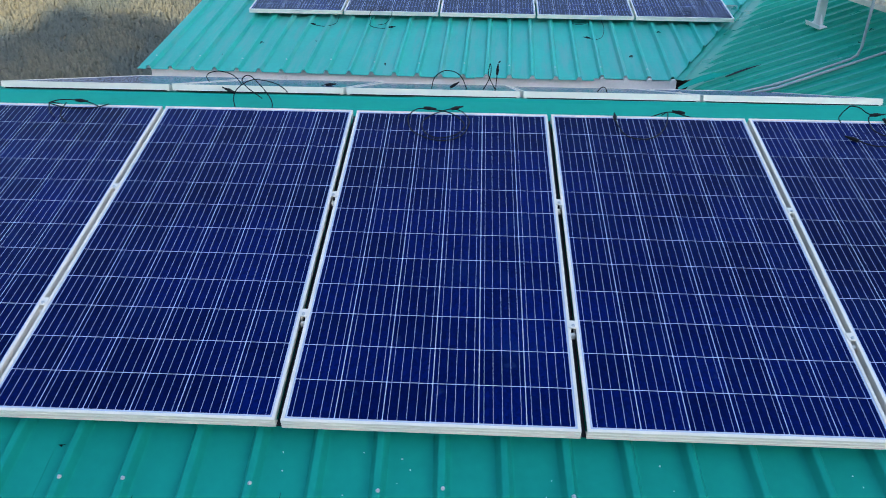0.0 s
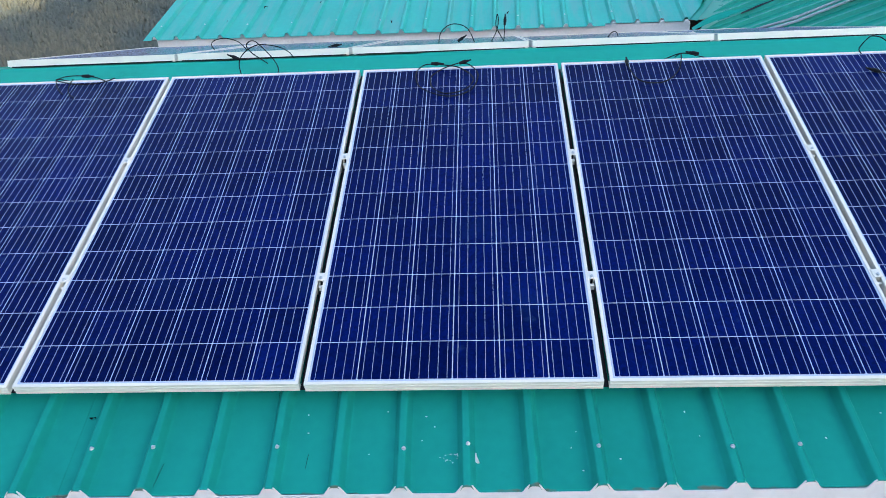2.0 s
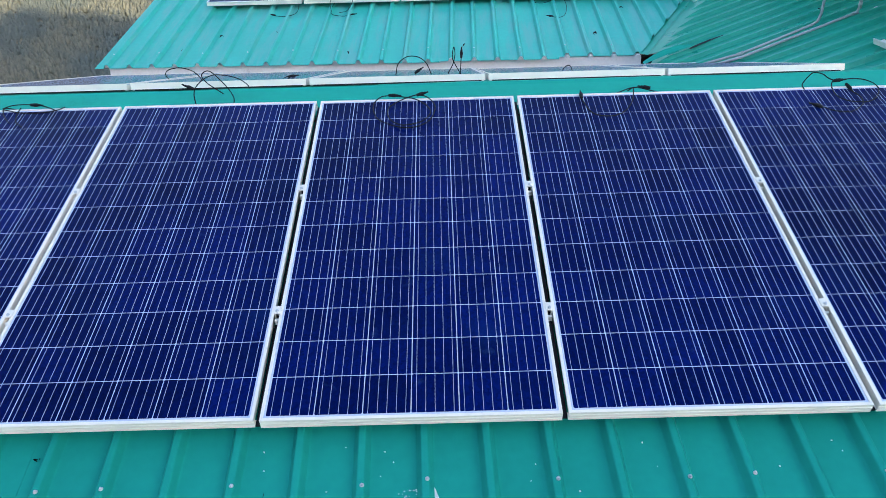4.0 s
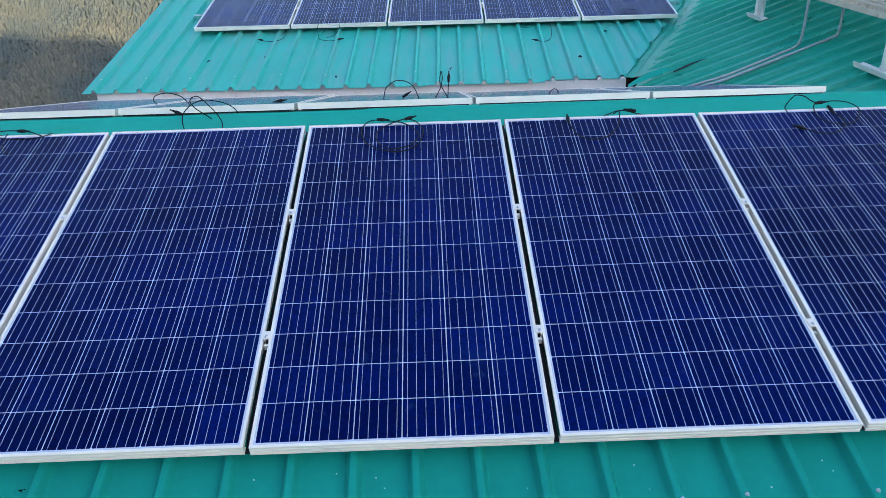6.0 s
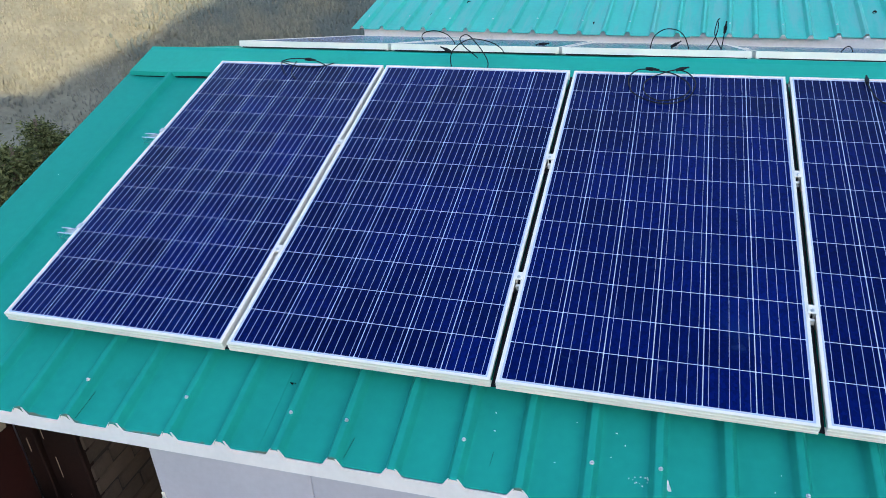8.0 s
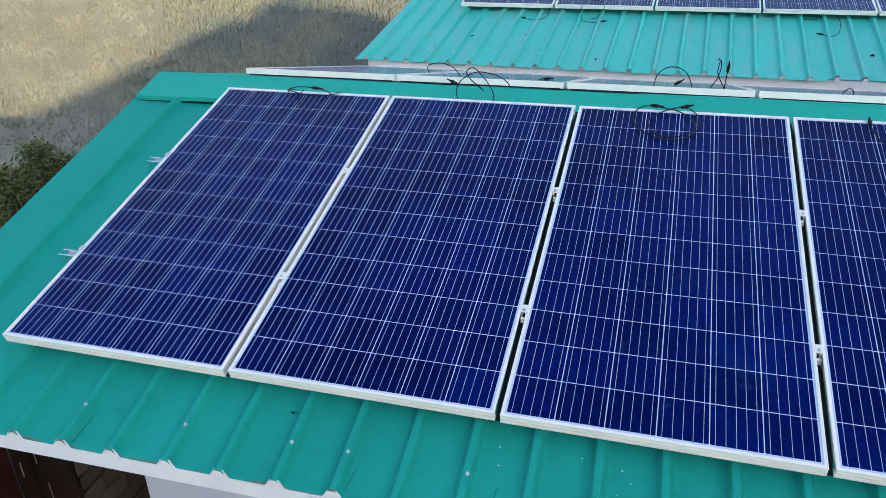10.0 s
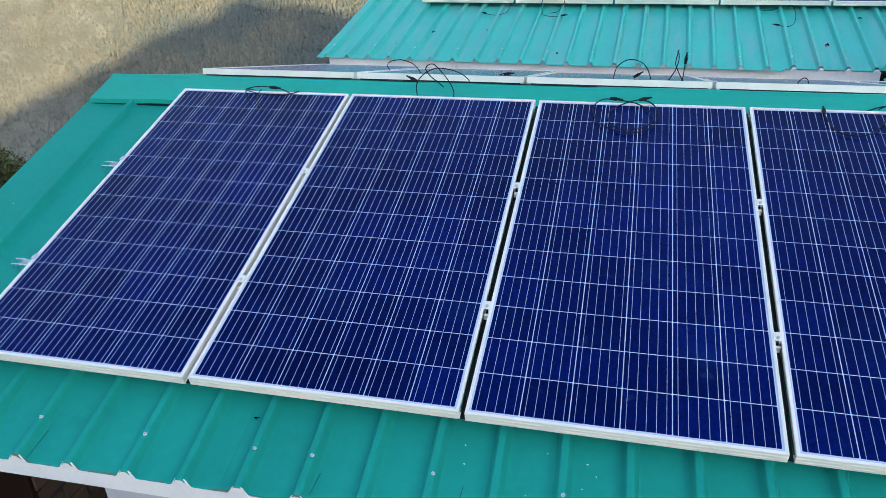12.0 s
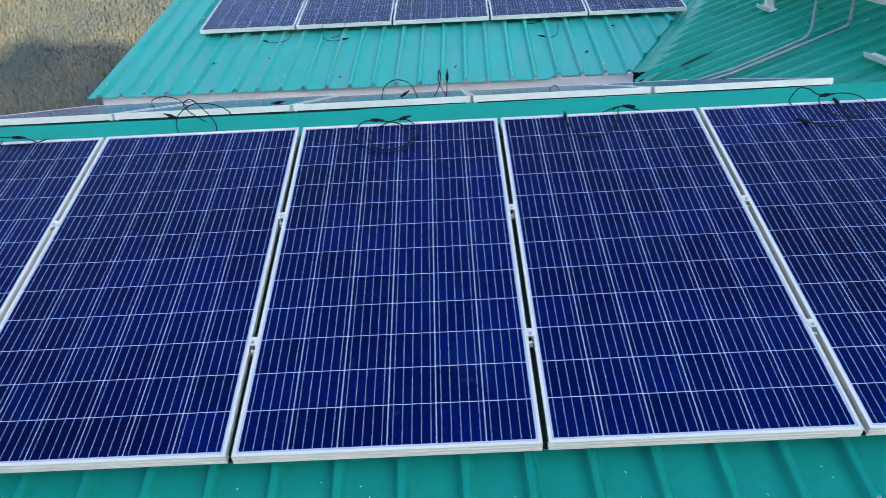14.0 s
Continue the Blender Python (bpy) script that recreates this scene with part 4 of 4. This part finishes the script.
def dead_leaf(at, seed, size=0.05):
    bm = bmesh.new()
    rows = []
    for i in range(6):
        t = i / 5
        w = size * 0.3 * math.sin(math.pi * min(1, t * 0.94 + 0.05))
        z = 0.012 * math.sin(3 * t + seed) + 0.006
        rows.append([bm.verts.new((t * size, w, z + 0.3 * w)), bm.verts.new((t * size, 0, z - 0.003)), bm.verts.new((t * size, -w, z + 0.3 * w))])
    for r0, r1 in zip(rows, rows[1:]):
        for k in range(2):
            bm.faces.new((r0[k], r0[k + 1], r1[k + 1], r1[k]))
    bmesh.ops.solidify(bm, geom=bm.faces[:], thickness=0.001)
    ob = new("dead_leaf", mesh_of("dead_leaf", bm, DARKWOOD))
    ob.matrix_world = at
    return tagged(ob, "curled dark dead leaf lying on the roof", "leaf", "leaves on the roofs")


for k, (u, v, s) in enumerate(((1.0, 0.62, 0.045), (1.55, 0.7, 0.03), (0.72, 0.35, 0.03), (4.62, 0.55, 0.06), (4.68, 0.95, 0.05), (3.35, 0.30, 0.03), (2.3, 0.18, 0.03), (4.98, 1.12, 0.05))):
    dead_leaf(SECOND @ pose(u, v, 0.004, 0, 0, 40 + 70 * k), k, s)
dead_leaf(PAN @ pose(1.27, -0.06, 0.002, 0, 0, 20), 3, 0.02)
for k, (x, y, s) in enumerate(((5.9, 4.62, 0.035), (5.86, 4.5, 0.03), (6.0, 4.25, 0.04), (5.75, 4.4, 0.03))):
    dead_leaf(Matrix.Translation(on_right(x, y, 0.003)) @ pose(0, 0, 0, 0, -19.3, 60 * k), k, s)
scrap = mesh_of("paper_scrap", box(0, 0, 0, 0.03, 0.012, 0.004, 0.002), SPLASH)
for x, y, a in ((5.92, 4.98, 80), (6.22, 4.78, 20), (5.66, 4.33, 95), (5.95, 3.98, 10), (5.72, 3.88, 30), (5.45, 3.5, 15), (5.35, 3.9, 40), (6.1, 4.1, 0)):
    ob = new("paper_scrap", scrap)
    ob.matrix_world = Matrix.Translation(on_right(x, y, 0.002)) @ pose(0, 0, 0, 0, -19.3, 0) @ pose(0, 0, 0, 0, 0, a)
    tagged(ob, "tiny pale scrap lying on the teal sheet", "scrap", "scraps on the far roof")


# ---- ground and far hillside ----
def ground_height(x, y):
    r, s = x * AHEAD.x + y * AHEAD.y, x * ASIDE.x + y * ASIDE.y
    rough = 10 * noise.noise((x / 90, y / 90, 0)) + 4 * noise.noise((x / 30, y / 30, 5))
    if r > 14:
        base = -(r - 14) * 0.62 if r < 300 else -177 + 0.75 * (r - 300)
        # The unseen hilltop is raised to hold off low sky light.
        base = min(base, 640 + 0.02 * r)
        fade = min(1, (r - 14) / 80)
    elif r < -16:
        top = max(30, min(320, min(129 + 0.36 * s, 193 - 0.3 * s) + 6 * noise.noise((s / 30, 2, 0)) + 3 * noise.noise((s / 12, 9, 0))))
        base = top * min(1, (-r - 16) / 484) ** 1.6
        base -= max(0, -r - 500) * 0.5
        base = max(base, -200)
        fade = min(1, (-r - 16) / 200) * (0.25 if r < -380 else 1)
        fade = 0 if -540 < r < -460 else fade
    else:
        base, fade = 0, 0
    if s > 150 and r < 60:                      # unseen slopes added on both sides to block low sky light
        base = max(base, min(400, 1.0 * (s - 150) * min(1, (60 - r) / 60)))
    if s < -330 and r < 300:
        base = max(base, min(400, -1.0 * (s + 330) * min(1, (300 - r) / 100)))
    bank = -0.85 * max(0.0, -1.6 - x) * min(1, max(0, (y + 30) / 20))
    if r < 300:
        base = min(base, max(bank, -30)) if r > -16 else base
    return base + fade * rough


def ground_sheet():
    lines = sorted({round(math.copysign(abs(k) ** 2.0 * 3000 / 110 ** 2, k), 3) for k in range(-110, 111)})
    bm = bmesh.new()
    grid = []
    for a in lines:
        row = []
        for b in lines:
            x, y = AHEAD.x * a + ASIDE.x * b, AHEAD.y * a + ASIDE.y * b
            row.append(bm.verts.new((x, y, ground_height(x, y))))
        grid.append(row)
    for r0, r1 in zip(grid, grid[1:]):
        for k in range(len(lines) - 1):
            bm.faces.new((r0[k], r0[k + 1], r1[k + 1], r1[k]))
    bmesh.ops.recalc_face_normals(bm, faces=bm.faces)
    return bm


# Paled: the far slope's haze is put into the grass colour.
GRASS = material("hazy_dry_hillside_grass", (0.212, 0.208, 0.165), rough=0.95, vary=0.25, scale=0.06, fine=0.5, stain=(0.18, 0.18, 0.148), stain_at=0.5, stain_scale=0.05)
ground = new("ground", mesh_of("ground", ground_sheet(), GRASS, True))
tagged(ground, "dry grassy mountain land falling to a valley", "ground", kind="structure")


def leaf_material(name, dark, light, patch=0.0, tint=(0, 0, 0)):
    """Foliage: a tone for each leaf or crown, and, for woods, broad patches of another growth in a haze-greyed tint."""
    m = bpy.data.materials.new(name)
    m.use_nodes = True
    nt, b = m.node_tree, m.node_tree.nodes["Principled BSDF"]
    geo, ramp = nt.nodes.new("ShaderNodeNewGeometry"), nt.nodes.new("ShaderNodeValToRGB")
    ramp.color_ramp.elements[0].color, ramp.color_ramp.elements[1].color = (*dark, 1), (*light, 1)
    nt.links.new(geo.outputs["Random Per Island"], ramp.inputs[0])
    out = ramp.outputs[0]
    if patch:
        stand_of, edge, over = nt.nodes.new("ShaderNodeTexNoise"), nt.nodes.new("ShaderNodeValToRGB"), nt.nodes.new("ShaderNodeMix")
        stand_of.inputs["Scale"].default_value, stand_of.inputs["Detail"].default_value = patch, 6
        edge.color_ramp.elements[0].position, edge.color_ramp.elements[1].position = 0.42, 0.6
        over.data_type = "RGBA"
        over.inputs[7].default_value = (*tint, 1)
        nt.links.new(geo.outputs["Position"], stand_of.inputs["Vector"])
        nt.links.new(stand_of.outputs[0], edge.inputs[0])
        nt.links.new(edge.outputs[0], over.inputs[0])
        nt.links.new(out, over.inputs[6])
        out = over.outputs[2]
    nt.links.new(out, b.inputs["Base Color"])
    b.inputs["Roughness"].default_value, b.inputs["Specular IOR Level"].default_value = 0.9, 0.05
    return m


# Lightened and greyed, so distance haze sits in the foliage colours.
WOODS = leaf_material("hazy_dry_woodland_foliage", (0.18, 0.184, 0.158), (0.27, 0.262, 0.202), 0.03, (0.163, 0.187, 0.176))
TANTREE = leaf_material("hazy_bare_dry_thicket", (0.208, 0.205, 0.172), (0.272, 0.264, 0.212), 0.045, (0.212, 0.212, 0.186))


def woodland(count, seed, bare, lo, hi, thin):
    """Far trees on the hillside, each a lumpy, uneven crown of seven sides: nobody could count them."""
    rng = np.random.default_rng(seed)
    spots = []
    while len(spots) < count:
        r, s = rng.uniform(335, 560), rng.uniform(-300, 190)
        x, y = AHEAD.x * r + ASIDE.x * s, AHEAD.y * r + ASIDE.y * s
        dens = noise.noise((x / 60, y / 60, 3)) + 0.5 * noise.noise((x / 17, y / 17, 8)) + (s - 45) / 45
        if (dens < rng.uniform(-0.9, 0.35)) == bare:
            spots.append((x, y, ground_height(x, y) - 0.3))
    spots = np.array(spots)
    tall, wide = rng.uniform(lo, hi, count), rng.uniform(0.6, 1.35, count) * thin
    around = 2 * math.pi * np.arange(7) / 7
    lean = rng.normal(0, 0.12, (count, 2)) * tall[:, None]
    rings = []
    for height, girth in ((0.0, 0.75), (0.28, 1.0), (0.55, 0.8), (0.8, 0.45)):
        turn = around[None] + rng.uniform(0, 2, (count, 1))
        out = wide[:, None] * girth * rng.uniform(0.6, 1.3, (count, 7))
        up = tall[:, None] * (height + rng.normal(0, 0.05, (count, 7)))
        rings.append(np.stack([spots[:, :1] + lean[:, :1] * height + out * np.cos(turn), spots[:, 1:2] + lean[:, 1:] * height + out * np.sin(turn), spots[:, 2:] + up], 2))
    tip = (spots + np.concatenate([lean, tall[:, None]], 1))[:, None]
    verts = np.concatenate(rings + [tip], 1)                     # 29 a tree
    faces = [(7 * j + k, 7 * j + (k + 1) % 7, 7 * j + 7 + (k + 1) % 7, 7 * j + 7 + k) for j in range(3) for k in range(7)]
    caps = [(21 + k, 21 + (k + 1) % 7, 28) for k in range(7)]
    first = 29 * np.arange(count)[:, None]
    quads = (first + np.array(faces).ravel()[None]).reshape(-1, 4)
    tris = (first + np.array(caps).ravel()[None]).reshape(-1, 3)
    me = bpy.data.meshes.new("woodland")
    me.vertices.add(29 * count)
    me.vertices.foreach_set("co", verts.ravel())
    me.loops.add(quads.size + tris.size)
    me.loops.foreach_set("vertex_index", np.concatenate([quads.ravel(), tris.ravel()]).astype(np.int32))
    me.polygons.add(len(quads) + len(tris))
    me.polygons.foreach_set("loop_start", np.concatenate([np.arange(0, quads.size, 4), quads.size + np.arange(0, tris.size, 3)]).astype(np.int32))
    me.update(calc_edges=True)
    me.polygons.foreach_set("use_smooth", [True] * len(me.polygons))
    return me


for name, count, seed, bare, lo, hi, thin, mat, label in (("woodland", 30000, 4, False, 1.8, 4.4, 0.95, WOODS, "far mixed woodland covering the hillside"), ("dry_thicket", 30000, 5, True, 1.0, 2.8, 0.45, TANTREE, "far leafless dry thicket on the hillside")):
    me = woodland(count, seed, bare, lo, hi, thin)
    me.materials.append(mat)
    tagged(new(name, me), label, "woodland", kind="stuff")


# ---- trees below the house ----
BARK = material("grey_brown_bark", (0.12, 0.09, 0.065), rough=0.95, vary=0.25, scale=6, fine=40, bump=0.6)
GREEN = leaf_material("olive_needles", (0.03, 0.042, 0.016), (0.22, 0.235, 0.1))


def tree(x, y, tall, wide, seed, label):
    rng = random.Random(seed)
    z0 = ground_height(x, y) - 0.1
    t = thing("tree", label, "tree", pose(x, y, z0), "trees below the house")
    bm = bmesh.new()
    stem = [Vector((0.1 * math.sin(k * 1.3 + seed), 0.1 * math.cos(k * 1.7 + seed), tall * k / 8)) for k in range(9)]
    rings = []
    for k, p in enumerate(stem):
        r = 0.16 * (1 - k / 9) + 0.015
        rings.append([bm.verts.new(p + Vector((r * math.cos(a), r * math.sin(a), 0))) for a in [math.pi * q / 4 for q in range(8)]])
    for r0, r1 in zip(rings, rings[1:]):
        for q in range(8):
            bm.faces.new((r0[q], r0[(q + 1) % 8], r1[(q + 1) % 8], r1[q]))
    bm.faces.new(rings[-1])
    verts = []
    for k in range(150):
        h = rng.uniform(0.12, 0.98) ** 0.85
        p0 = Vector((0, 0, tall * h))
        a = rng.uniform(0, 2 * math.pi)
        reach = wide * (1.08 - h) ** 0.75 * rng.uniform(0.45, 1.1)
        tip = p0 + Vector((math.cos(a) * reach, math.sin(a) * reach, rng.uniform(-0.12, 0.32) * reach))
        if k % 4 == 0:
            tube([p0, p0.lerp(tip, 0.55) + Vector((0, 0, 0.05 * reach)), tip], 0.018, 5, bm)
        for q in range(90):
            s = rng.uniform(0.25, 1.05)
            c = p0.lerp(tip, s) + Vector((rng.gauss(0, 0.13), rng.gauss(0, 0.13), rng.gauss(0, 0.08) - 0.06 * s))
            out = (tip - p0).normalized() * 0.6 + Vector((rng.gauss(0, 0.5), rng.gauss(0, 0.5), rng.gauss(-0.1, 0.35)))
            out = out.normalized() * rng.uniform(0.06, 0.12)
            flat = out.cross(Vector((rng.gauss(0, 1), rng.gauss(0, 1), 1))).normalized() * 0.017
            verts += [c - flat * 0.3, c + out * 0.45 + flat, c + out, c + out * 0.45 - flat]
    part("trunk", bm, BARK, t, "grey-brown bark", smooth=True)
    me = bpy.data.meshes.new("crown")
    me.from_pydata([tuple(v) for v in verts], [], [tuple(range(i, i + 4)) for i in range(0, len(verts), 4)])
    me.materials.append(GREEN)
    part("crown", me, GREEN, t, "olive green foliage with pale tips")


def polar(az, dist):
    return 2.5 + dist * math.sin(radians(az)), -1.95 + dist * math.cos(radians(az))


for az, top, dist, wide, seed in ((-53.5, -13.2, 15, 1.9, 1), (-50.2, -14.6, 14, 1.5, 2), (-46.0, -14.8, 17, 1.2, 3), (-48.3, -16.2, 13, 1.2, 4), (-56, -13.0, 13, 1.8, 5), (-44.6, -16.0, 19, 1.0, 6), (-51.2, -17.2, 11, 1.1, 7)):
    x, y = polar(az, dist)
    tree(x, y, 4.2 + dist * math.tan(radians(top)) - ground_height(x, y), wide, seed, "olive green bushy tree growing on the slope below")
